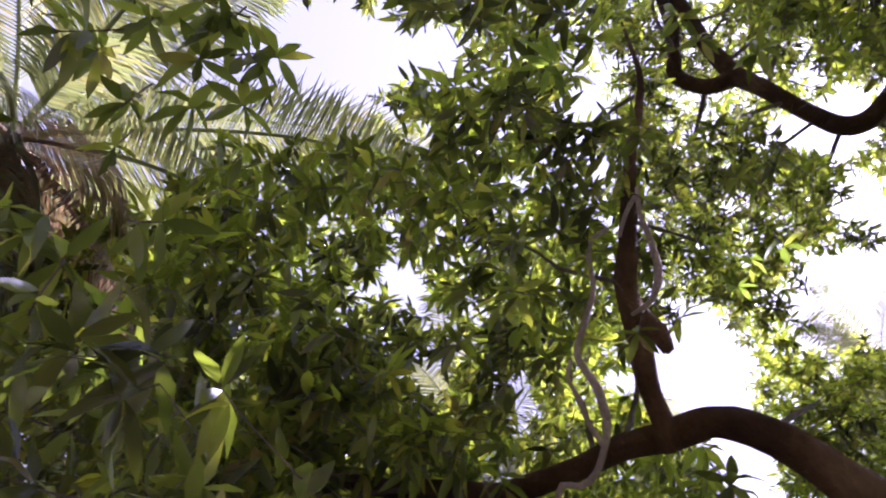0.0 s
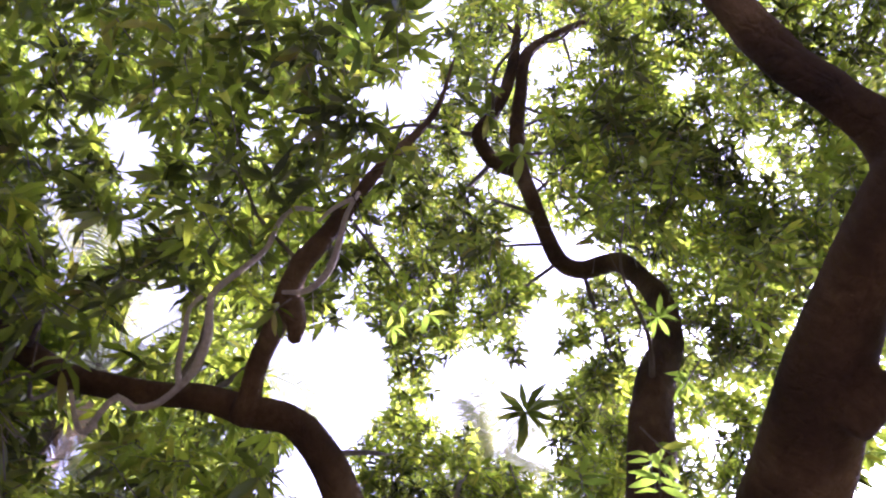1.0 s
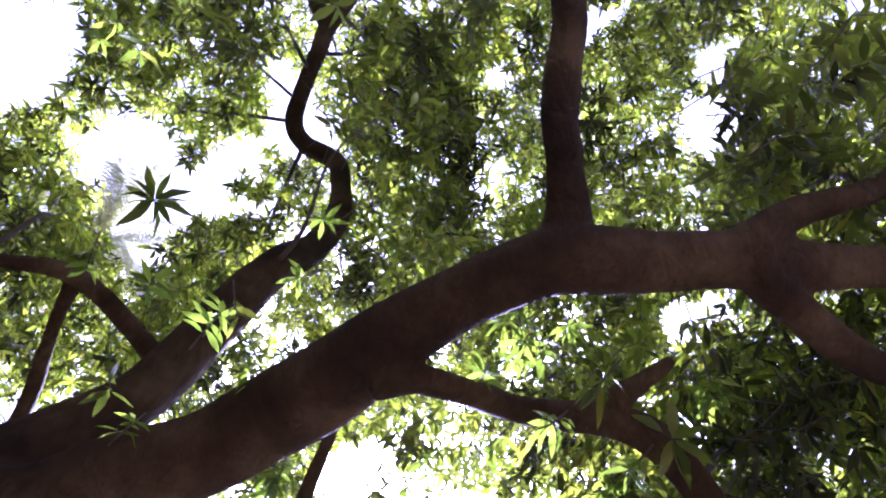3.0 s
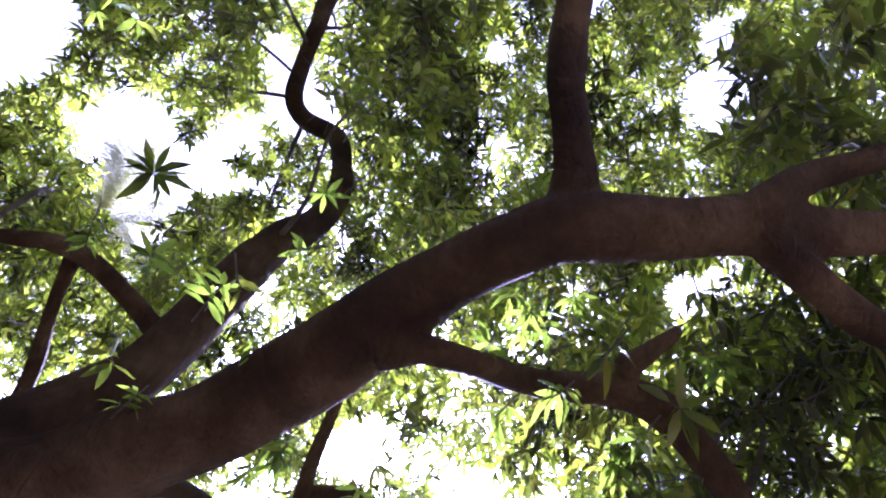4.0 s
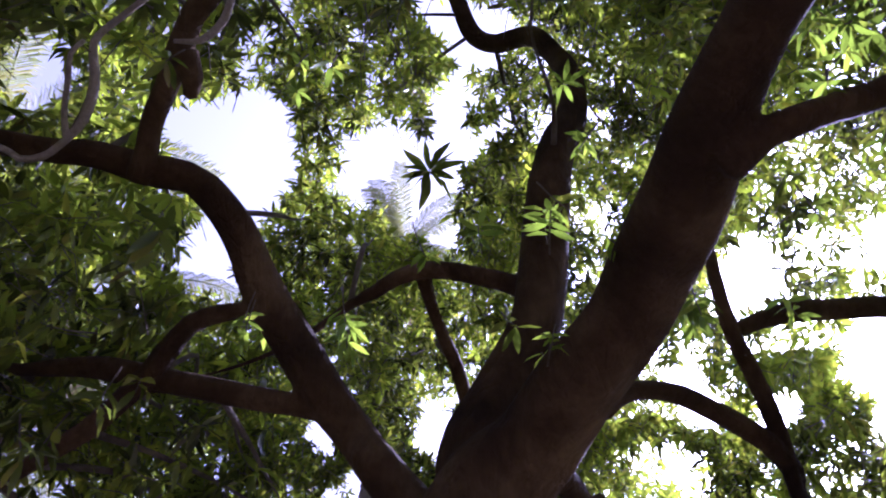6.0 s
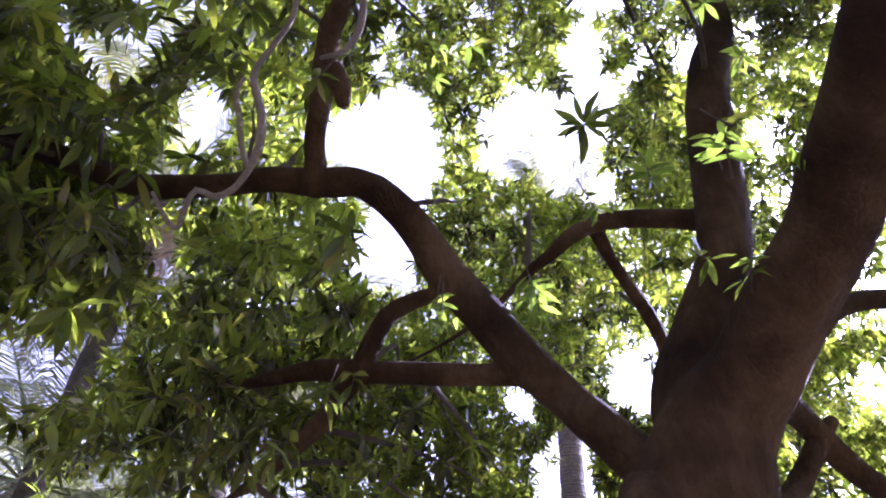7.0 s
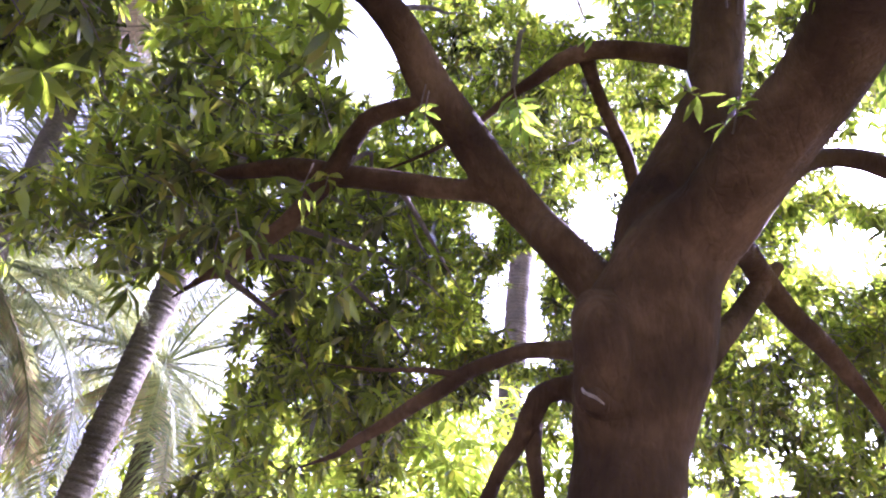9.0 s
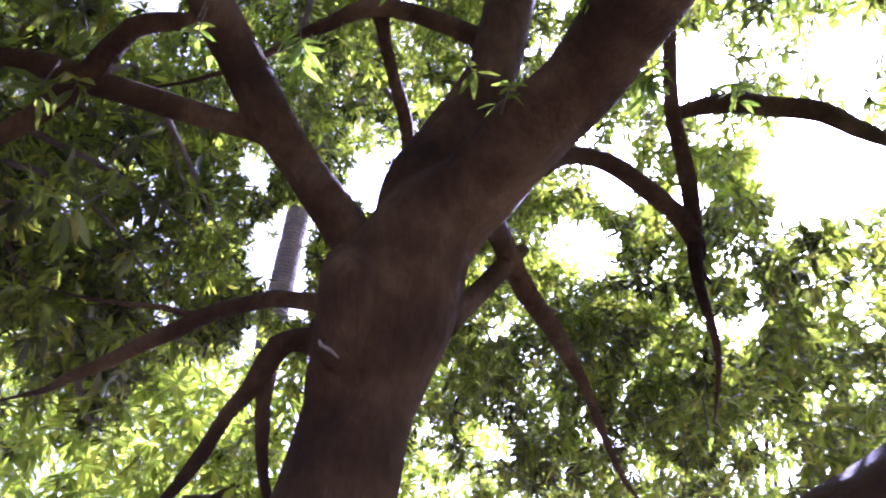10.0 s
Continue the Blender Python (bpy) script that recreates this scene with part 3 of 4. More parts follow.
SINGLE += [
    ((1.2, 1.15, 3.5), (0.3, 0, 0.4), 0.13, 8, True), ((1.65, 0.81, 3.39), (0.1, -0.2, -0.6), 0.14, 9, True),
    ((1.65, 1.25, 3.25), (0.2, 0.2, -0.7), 0.14, 10, True), ((1.69, 0.84, 3.74), (0.2, 0.1, -0.8), 0.13, 8),
    ((0.52, 1.6, 3.24), (-0.3, 0.1, 0.6), 0.1, 6, True), ((-0.5, 0.53, 4.57), (0.2, 0.2, 0.3), 0.2, 8, True),
    ((-1.28, -0.81, 3.81), (-0.2, -0.3, -0.2), 0.18, 10), ((-1.0, -0.32, 4.02), (0.3, 0.3, 0.1), 0.18, 8),
    ((-1.0, -0.57, 4.0), (0.0, -0.4, -0.3), 0.18, 10), ((-1.47, -0.23, 2.96), (0.2, 0.0, -0.6), 0.18, 9, True),
    ((-1.43, -0.26, 3.54), (0, 0.2, 0.3), 0.17, 8),
]
SINGLE += [
    ((1.04, 0.57, 3.42), (0.3, -0.3, 0.5), 0.09, 3, True), ((1.32, 0.11, 3.99), (-0.2, 0.2, -0.3), 0.16, 10),
    ((1.55, 0.36, 4.18), (0.2, 0.2, -0.4), 0.16, 10), ((1.11, 2.4, 2.1), (0.1, 0, -0.9), 0.12, 3, True),
    ((-0.8, 2.41, 3.58), (0.1, -0.2, -0.8), 0.13, 8, True), ((-1.22, 2.34, 3.26), (0.1, -0.2, -0.8), 0.14, 8),
    ((-2.06, 0.9, 3.76), (-0.1, -0.2, -0.6), 0.17, 10), ((-1.95, 1.05, 3.79), (0.0, -0.2, -0.6), 0.17, 10),
    ((-1.85, 1.2, 3.81), (-0.2, 0.0, -0.6), 0.17, 9), ((-2.25, 1.02, 3.66), (0.2, 0.1, -0.6), 0.18, 10),
    ((-1.77, 1.41, 3.82), (0.1, 0.2, -0.6), 0.16, 8),
]
SINGLE += [
    ((-1.93, 2.35, 2.88), (0.0, 0.2, -0.6), 0.17, 10), ((-1.74, 2.43, 2.99), (0.2, -0.1, -0.6), 0.16, 9),
    ((-2.04, 2.3, 2.79), (0.0, -0.2, -0.6), 0.17, 10), ((-1.54, 2.39, 3.08), (0.0, -0.2, -0.6), 0.16, 7),
    ((-1.89, 2.39, 3.11), (0.1, -0.2, -0.6), 0.16, 9), ((-0.07, 0.9, 4.61), (0.2, -0.1, -0.6), 0.14, 9),
    ((0.02, 1.07, 4.54), (-0.2, -0.1, -0.6), 0.14, 9), ((-0.08, 0.83, 4.74), (-0.0, 0.2, -0.6), 0.14, 9),
    ((0.53, 1.81, 4.38), (-0.2, -0.3, -0.4), 0.13, 8, True), ((0.5, 1.67, 3.73), (-0.3, 0.1, -0.4), 0.12, 7, True),
    ((0.43, 1.68, 3.46), (0.3, -0.0, -0.4), 0.11, 6),
]
SINGLE += [
    ((-0.34, 2.05, 3.27), (0.1, 0.3, -0.4), 0.13, 7, True), ((-0.07, 2.06, 3.63), (0.2, 0.2, -0.4), 0.12, 8, True),
    ((0.25, 1.86, 3.11), (0.2, -0.3, -0.4), 0.11, 7), ((1.19, 1.03, 3.1), (-0.3, 0.0, -0.4), 0.12, 8, True),
    ((1.25, 0.91, 3.2), (-0.2, 0.2, -0.4), 0.12, 7), ((1.41, 0.95, 3.05), (-0.3, 0.1, -0.4), 0.13, 8, True),
    ((1.15, 1.22, 3.12), (-0.2, 0.2, -0.4), 0.11, 6, True), ((1.51, 0.86, 3.17), (-0.1, -0.3, -0.4), 0.14, 8),
    ((-1.01, 2.14, 2.64), (-0.2, -0.3, -0.4), 0.13, 8), ((-1.42, 2.16, 2.88), (0.2, 0.2, -0.4), 0.15, 9),
    ((-1.24, 2.16, 3.06), (-0.2, 0.2, -0.4), 0.15, 9),
]
SINGLE += [
    ((-1.35, -0.74, 3.98), (0.2, 0, -0.8), 0.17, 9), ((-1.19, -0.66, 4.03), (0, 0.2, -0.8), 0.17, 9),
    ((-1.14, -0.47, 3.93), (0.2, 0.1, -0.9), 0.16, 7), ((-1.04, -0.47, 4.03), (-0.2, 0.1, -0.9), 0.17, 8),
    ((-0.99, -0.29, 4.0), (0.4, 0.2, -0.6), 0.16, 7), ((-1.18, -0.28, 3.96), (0.3, 0.2, -0.6), 0.15, 6),
    ((-1.34, -0.42, 3.99), (0, 0, -0.8), 0.15, 7), ((-1.47, -0.59, 3.99), (-0.2, 0, -0.8), 0.16, 8),
    ((-1.64, -0.54, 4.0), (0, 0.1, -0.8), 0.16, 8), ((-1.46, -0.48, 3.21), (-0.2, 0, -0.3), 0.17, 9),
    ((-1.48, -0.38, 3.22), (0.2, 0.1, -0.4), 0.16, 8), ((-1.53, -0.36, 3.08), (-0.1, 0.1, -0.4), 0.17, 9),
    ((-1.6, -0.22, 3.29), (0.2, 0.2, -0.6), 0.15, 6, True), ((-1.63, -0.3, 3.01), (0, 0.1, -0.4), 0.16, 7),
]
SINGLE += [
    ((-1.61, -0.11, 3.07), (0, 0.1, -1), 0.13, 4), ((-1.59, -0.1, 3.19), (0.1, 0.1, -1), 0.13, 4, True),
    ((-1.74, -0.12, 3.02), (0, 0, -1), 0.13, 4), ((-1.65, 0.06, 3.0), (0.1, 0, -1), 0.13, 5),
    ((-1.63, 0.15, 3.09), (0.1, 0, -1), 0.13, 4), ((1.16, 1.12, 3.53), (0.2, 0.1, -0.3), 0.12, 8, True),
    ((1.11, 1.17, 3.57), (-0.2, 0.1, -0.5), 0.12, 7, True), ((1.26, 1.13, 3.49), (0.3, 0.1, -0.5), 0.12, 7, True),
    ((1.31, 1.07, 3.64), (0.2, 0.2, 0.1), 0.12, 7, True), ((1.64, 1.21, 3.2), (0.1, 0.1, -0.8), 0.16, 9, True),
    ((1.64, 0.79, 3.37), (0.2, 0.1, -0.7), 0.16, 9, True), ((1.65, 0.96, 3.37), (0, 0.1, -0.7), 0.15, 8, True),
    ((0.88, 2.12, 3.29), (0.1, 0.1, -0.7), 0.14, 8, True), ((1.67, 0.62, 3.72), (0.2, 0.1, -0.2), 0.12, 9, True),
]
SINGLE += [
    ((-0.34, 2.06, 3.21), (0.1, -0.2, -0.7), 0.15, 8, True), ((-0.66, 1.93, 3.19), (0.1, -0.1, -0.9), 0.12, 5, True),
    ((-0.98, 1.39, 4.06), (0, -0.2, -0.7), 0.15, 8), ((-1.06, 1.88, 3.66), (0.2, -0.1, -0.4), 0.18, 9),
    ((-0.48, 1.4, 3.98), (0, -0.2, -0.7), 0.14, 5, True), ((-0.36, 1.43, 4.0), (0.1, -0.2, -0.8), 0.14, 5, True),
    ((0.38, 1.83, 3.63), (0, -0.3, 0.2), 0.14, 9, True), ((-0.72, 2.03, 3.3), (0, 0, -0.9), 0.12, 5, True),
    ((0.83, 1.88, 3.14), (0.1, 0.1, -0.8), 0.14, 7, True), ((1.26, 2.15, 3.33), (0.2, 0.1, -0.6), 0.15, 8, True),
    ((1.27, 1.77, 3.43), (0.2, 0.1, -0.7), 0.13, 5, True),
]
# Shafts added through the crown, cut towards the sun to light these points.
LIT = [(tip, 0.09) for tip, head, length, count, *young_sunlit in SINGLE if young_sunlit]
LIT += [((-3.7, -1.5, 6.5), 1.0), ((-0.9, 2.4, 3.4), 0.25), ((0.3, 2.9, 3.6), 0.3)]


def shoots(rng, count, az, el, far, clump=0.0, scale=0.5, clear=True, edge=1.0):
    """Shoot tips in a part of the crown, thinned into clumps, open at the gaps, none between the camera and a limb."""
    a = np.radians(rng.uniform(*az, count))
    s = rng.uniform(math.sin(radians(el[0])), math.sin(radians(el[1])), count)
    r = rng.uniform(far[0] ** 2, far[1] ** 2, count) ** 0.5
    w = ways_of(a, np.arcsin(s))
    keep = np.ones(count, bool)
    ragged = np.array([noise.noise(Vector(q * 11.0)) + 0.6 * noise.noise(Vector(q * 27.0)) for q in w])
    a_deg, e_deg = np.degrees(a), np.degrees(np.arcsin(s))
    rim = np.minimum(np.minimum(a_deg - az[0], az[1] - a_deg) * np.cos(np.arcsin(s)), np.minimum(e_deg - el[0], el[1] - e_deg))
    keep &= rim + 5 * ragged > rng.uniform(0, min(4.0, 0.2 * (el[1] - el[0])), count)  # zones fade into one another
    for gw, half in zip(GAP_WAYS, GAPS[:, 2]):
        lim = radians(half) * edge * (1 + 0.55 * ragged) + np.minimum(0.10 / r, radians(half) * 0.4)
        keep &= np.arccos(np.clip(w @ gw, -1, 1)) > lim
    # drops shoots that would hide a limb from the camera
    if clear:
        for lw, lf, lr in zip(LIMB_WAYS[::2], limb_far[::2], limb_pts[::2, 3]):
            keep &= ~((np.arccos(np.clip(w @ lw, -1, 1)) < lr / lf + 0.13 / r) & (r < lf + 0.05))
    p = CAMERA_SPOT + w * r[:, None]
    if clump:
        for i in np.nonzero(keep)[0]:
            q = Vector(p[i]) / scale
            keep[i] = noise.noise(q) + 0.5 * noise.noise(q * 2.3) > clump + rng.normal(0, 0.12)
    for q, wide in LIT:
        off = p - np.array(q)
        along = off @ np.array(SUN)
        keep &= ~((along > 0.12) & (np.linalg.norm(off - along[:, None] * np.array(SUN), axis=1) < wide * (1 + 0.5 * ragged)))
    p = p[keep]
    axis = np.array([0.1, 2.3, 3.2])
    h = (p - axis) / np.linalg.norm(p - axis, axis=1, keepdims=True) + rng.normal(0, 0.45, p.shape)
    h[:, 2] += 0.25
    return p, h / np.linalg.norm(h, axis=1, keepdims=True)


def twigs(rng, tips, heads, root, length=(0.05, 0.13)):
    """Thin bent shoots that carry the whorls: three-sided, tapering."""
    n = len(tips)
    l = rng.uniform(*length, n)[:, None]
    back = -heads + 0.5 * (root - tips) / np.linalg.norm(root - tips, axis=1, keepdims=True)
    mid = tips + back * l * 0.5 + rng.normal(0, 0.03, (n, 3))
    end = mid + back * l * 0.6 + np.array([0, 0, -0.05]) + rng.normal(0, 0.05, (n, 3))
    a = np.cross(heads, (0.3, 0.5, 0.8))
    a /= np.linalg.norm(a, axis=1, keepdims=True)
    b = np.cross(heads, a)
    rings = []
    for c, r in ((tips, 0.0015), (mid, 0.0024), (end, 0.0032)):
        for t in (0, 2.1, 4.2):
            rings.append(c + r * (math.cos(t) * a + math.sin(t) * b))
    v = np.stack(rings, 1).reshape(-1, 3)
    q = np.array([(0, 1, 4, 3), (1, 2, 5, 4), (2, 0, 3, 5), (3, 4, 7, 6), (4, 5, 8, 7), (5, 3, 6, 8)])
    return v, [(q[None] + (np.arange(n) * 9)[:, None, None]).reshape(-1, 4)]


SHAPES = [leaf_shape(0.18, 0.25, 0.125), leaf_shape(0.38, 0.35, 0.115, 0.6), leaf_shape(0.05, 0.15, 0.14, 0.4), leaf_shape(0.55, 0.3, 0.12, 1.0)]
SHAPES += [mid_leaf_shape(0.12, 0.5), mid_leaf_shape(0.3, -0.4), mid_leaf_shape(0.42, 0.9), mid_leaf_shape(0.03, -0.8)]
rng = np.random.default_rng(7)
ROOT = np.array([0.1, 2.3, 3.4])


def foliage(rng, tips, heads, count, size, fine=True):
    at, turn, s = whorls(rng, tips, heads, count, size)
    if not fine:
        return place_leaves(small_leaf_shape(), at - np.array(BASE), turn, s)
    kind = rng.integers(0, 4, len(at))
    kind[np.linalg.norm(at - CAMERA_SPOT, axis=1) > 3.7] += 4
    pieces = [place_leaves(SHAPES[k], at[kind == k] - np.array(BASE), turn[kind == k], s[kind == k]) for k in range(len(SHAPES)) if (kind == k).any()]
    return merge(pieces)


NEAR, ALL_TIPS = [], []
# Zones of the crown: bearing, height angle, distance, tries, clumping, leaf length, fine leaves.
ZONES = [
    ((-125, -26), (24, 82), (2.9, 6.4), 9540, 0.01, (0.084, 0.151), True),
    ((-35, 100), (50, 84), (4.2, 7.4), 24570, 0.03, (0.052, 0.092), True),
    ((-32, 30), (12, 54), (4.2, 7.4), 25940, 0.02, (0.056, 0.098), True),
    ((24, 105), (6, 60), (3.2, 6.4), 24050, 0.02, (0.059, 0.105), True),
    ((40, 100), (20, 52), (2.5, 4.4), 2100, 0.0, (0.071, 0.110), True),
    ((70, 105), (44, 68), (2.3, 3.6), 840, -0.05, (0.065, 0.098), True),
    ((-75, -18), (6, 34), (3.4, 6.0), 5110, 0.02, (0.084, 0.143), True),
    ((-34, 34), (9, 34), (4.6, 6.8), 11270, 0.02, (0.066, 0.105), True),
    ((-82, -50), (32, 56), (2.9, 4.8), 2090, -0.05, (0.084, 0.143), True),
]
ZONES += [
    ((-104, -72), (27, 44), (1.7, 2.6), 80, -0.1, (0.120, 0.170), True),
    ((-130, -34), (4, 84), (6.6, 10.0), 4440, 0.0, (0.086, 0.136), False),
    ((-34, 110), (26, 84), (6.6, 10.0), 7730, 0.03, (0.086, 0.136), False),
    ((-20, 30), (60, 76), (2.9, 4.4), 570, -0.05, (0.066, 0.105), True),
    ((-90, -50), (30, 48), (2.6, 3.8), 270, -0.05, (0.119, 0.186), True),
    ((6, 44), (4, 14), (4.4, 7.0), 2730, -0.05, (0.066, 0.105), True),
    ((10, 36), (54, 70), (3.6, 5.2), 570, -0.02, (0.059, 0.098), True),
    ((-66, -45), (30, 48), (2.9, 4.4), 610, -0.02, (0.092, 0.143), True),
    # unseen growth behind the camera, added to shade what is in view
    ((105, 235), (15, 82), (3.2, 7.0), 3050, -0.05, (0.114, 0.185), False),
]
ZONES += [
    ((-36, 48), (6, 56), (6.2, 8.4), 8500, -0.12, (0.085, 0.130), False),
    ((-112, -30), (30, 62), (5.4, 7.6), 4600, -0.12, (0.110, 0.160), False),
]
for az, el, far, tries, clump, size, fine in ZONES:
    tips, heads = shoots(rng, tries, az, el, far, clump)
    near = (tips[:, 0] > -1.6) & (tips[:, 0] < 1.4) & (tips[:, 1] > 0.3) & (tips[:, 1] < 3.0) & (tips[:, 2] < 4.6)
    near &= (np.cumsum(near) <= 4) & fine
    for p, h in zip(tips[near], heads[near]):
        NEAR.append((tuple(p), tuple(h), sum(size) / 2, 9))
    tips, heads = tips[~near], heads[~near]
    v, f = foliage(rng, tips, heads, (7, 13), size, fine)
    tagged(part("crown", raw_mesh("crown", v, f), LEAF, mango), kind="stuff")
    if not fine:
        continue
    ALL_TIPS.append(tips)
    v, f = twigs(rng, tips, heads, ROOT)
    tagged(part("twig", raw_mesh("twig", v - np.array(BASE), f), TWIG, mango), kind="stuff")

ALL_TIPS = np.vstack(ALL_TIPS)
# Thin boughs that run from the limbs out to the shoots.
made, joints = 0, []
for p in ALL_TIPS[rng.permutation(len(ALL_TIPS))]:
    d = np.linalg.norm(limb_pts[:, :3] - p, axis=1)
    d[limb_pts[:, 3] < 0.02] = 99
    far = d.min()
    if not 0.7 < far < 2.6 or made >= 90:
        continue
    a = limb_pts[d.argmin(), :3]
    if a[0] > 0.5 and a[1] > 1.5:
        continue
    if any(np.linalg.norm(a - q) < 0.14 for q in joints):
        continue
    mid1 = a + (p - a) * 0.35 + rng.normal(0, 0.05, 3) + np.array([0, 0, 0.08])
    mid2 = a + (p - a) * 0.7 + rng.normal(0, 0.06, 3)
    run = smooth_path([(*q, 0.01) for q in (a, mid1, mid2, p)], 0.08)[3:, :3] - CAMERA_SPOT
    away = np.linalg.norm(run, axis=1)
    if away.min() < 2.7 or (np.arccos(np.clip(run / away[:, None] @ GAP_WAYS.T, -1, 1)) < np.radians(GAPS[:, 2])).any():
        continue
    r = 0.006 + 0.006 * far
    v, f = tube([(*(q - np.array(BASE)), r * k) for q, k in ((a, 1.2), (mid1, 0.9), (mid2, 0.55), (p, 0.2))], 7, 0.08, 0.12, 0.1, made)
    part("bough", raw_mesh("bough", v, f), TWIG, mango)
    made += 1
    joints.append(a)

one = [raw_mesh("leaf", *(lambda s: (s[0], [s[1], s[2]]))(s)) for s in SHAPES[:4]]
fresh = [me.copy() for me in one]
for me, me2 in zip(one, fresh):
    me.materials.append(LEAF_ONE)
    me2.materials.append(LEAF_YOUNG_SUNLIT)
for tip, head, length, count, *young_sunlit in SINGLE + NEAR[:10]:
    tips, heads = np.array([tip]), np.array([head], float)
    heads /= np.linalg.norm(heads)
    length *= 0.7 if young_sunlit else 0.92
    count += 3 if young_sunlit and count > 5 else 0
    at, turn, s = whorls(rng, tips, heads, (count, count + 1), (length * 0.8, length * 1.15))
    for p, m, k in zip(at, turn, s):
        ob = new("leaf", (fresh if young_sunlit else one)[rng.integers(0, 4)])
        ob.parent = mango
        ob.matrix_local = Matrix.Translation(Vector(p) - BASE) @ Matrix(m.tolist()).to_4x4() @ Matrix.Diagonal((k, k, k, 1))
    v, f = tube([(*(np.array(tip) - np.array(BASE) - heads[0] * d + np.array([0.3, 0.4, 0.9]) * d * d * 1.5), 0.0025 + d * 0.008) for d in (0, 0.04, 0.09, 0.15)], 6, 0.04, 0)
    part("twig", raw_mesh("twig", v, f), TWIG, mango)


# ---- palms ----
def palm(base, top, radius, fronds, length, label, dry=0, droop=1.0, seed=0):
    r = np.random.default_rng(seed)
    tree = thing("palm_tree", base, label, "palm tree", "tall palms beyond the mango tree")
    b, t = Vector(base), Vector(top)
    d = t - b
    pts = []
    steps = int(d.length / 0.026)
    for i in range(steps + 1):
        u = i / steps
        bend = 0.25 * math.sin(u * math.pi)
        rad = radius * (1.35 - 0.5 * min(1, u * 6)) * ((1.02, 1.0, 0.98)[i % 3] + r.normal(0, 0.02))
        pts.append((d.x * u + bend * 0.3, d.y * u, d.z * u - 0.1 * (i == 0), rad))
    v, f = tube(pts, 14, 0.026, 0.05, 0.05, seed)
    part("trunk", raw_mesh("palm_trunk", v, f), PALM_BARK, tree)
    for k in range(fronds + dry):
        dead = k >= fronds
        az = k * 2.4 + r.normal(0, 0.2)
        lift = r.uniform(-1.35, -0.5) if dead else (1.25 - 1.9 * (k / fronds) ** 0.9 * droop)
        L = length * r.uniform(0.8, 1.1) * (0.75 if dead else 1)
        out = Vector((math.cos(az), math.sin(az), 0))
        n = 14
        p, spine = np.array(d), []
        ang = lift
        for i in range(n + 1):
            spine.append(p.copy())
            p = p + (np.array(out) * math.cos(ang) + np.array([0, 0, math.sin(ang)])) * L / n
            ang -= (0.75 + 0.5 * r.random()) / n * (0.5 + 1.6 * i / n) * (1.0 if not dead else 0.35)
        spine = np.array(spine)
        rib = tube([(*q, 0.022 * (1 - i / (n + 1)) + 0.003) for i, q in enumerate(spine)], 5, 0.4, 0)
        m = 110
        u = np.linspace(0.12, 1, m)
        at = np.stack([np.interp(u * n, np.arange(n + 1), spine[:, c]) for c in range(3)], -1)
        way = np.gradient(at, axis=0)
        way /= np.linalg.norm(way, axis=1, keepdims=True)
        side = np.cross(way, (0, 0, 1.0))
        side /= np.linalg.norm(side, axis=1, keepdims=True)
        vs, fs, c = [], [], 0
        for sgn in (-1, 1):
            ll = (0.50 * np.sin(np.clip(u * 1.05, 0, 1) * math.pi * 0.92) ** 0.6 + 0.10)[:, None] * r.uniform(0.8, 1.1, (m, 1)) * length / 3.2
            ahead = way * r.uniform(0.6, 0.75, (m, 1)) + sgn * side + np.array([0, 0, 1]) * r.uniform(-0.05, 0.2, (m, 1)) - np.array([0, 0, 0.5 if dead else 0.0])
            ahead /= np.linalg.norm(ahead, axis=1, keepdims=True)
            wide = way * 0.012
            mid = at + ahead * ll * 0.55 + np.array([0, 0, -0.02])
            tip = at + ahead * ll + np.array([0, 0, -1]) * ll * r.uniform(0.2, 0.65, (m, 1))
            vs += [at - wide * 0.6, at + wide * 0.6, mid - wide, mid + wide, tip]
            i = np.arange(m)
            fs.append((np.stack([i, i + m, i + 3 * m, i + 2 * m], -1) + c, np.stack([i + 2 * m, i + 3 * m, i + 4 * m], -1) + c))
            c += 5 * m
        blades = (np.vstack(vs), [np.vstack([q for q, _ in fs]), np.vstack([q for _, q in fs])])
        leaf_mat = DRY_PALM if dead else PALM_LEAF
        frond = part("dry_frond" if dead else "frond", raw_mesh("frond", *blades), leaf_mat, tree, "dry brown hanging frond" if dead else "")
        part("midrib", raw_mesh("midrib", *rib), leaf_mat, frond)
    return tree


palm((-7.6, 9.6, 0), (-7.3, 9.5, 5.3), 0.16, 28, 3.6, "low palm with a full head of grey-green fronds", 3, 1.1, 5)
palm((-10.4, 8.6, 0), (-10.2, 8.6, 6.0), 0.16, 28, 3.6, "low palm with arching grey-green and some dry fronds", 4, 1.2, 6)
palm((-3.2, 15.0, 0), (-2.1, 14.3, 15.5), 0.31, 24, 2.8, "tall slender palm with a grey ringed trunk and feathery fronds", 4, 1.0, 1)
palm((-6.35, 6.55, 0), (-5.4, 7.4, 8.3), 0.2, 26, 2.5, "leaning palm with a ringed grey trunk and arching fronds", 6, 1.3, 2)
palm((-6.9, 5.1, 0), (-6.0, 5.2, 9.0), 0.15, 26, 2.8, "slender palm with a bare stem and sunlit yellow-green fronds", 4, 1.1, 7)
palm((-8.2, 6.6, 0), (-7.9, 6.3, 5.6), 0.17, 30, 3.7, "short palm with hanging grey-green and dry brown fronds", 6, 1.3, 3)
palm((-4.3, -1.9, 0), (-3.7, -1.5, 6.5), 0.17, 26, 3.3, "palm with yellow-green fronds and a skirt of dry ones", 22, 1.2, 4)


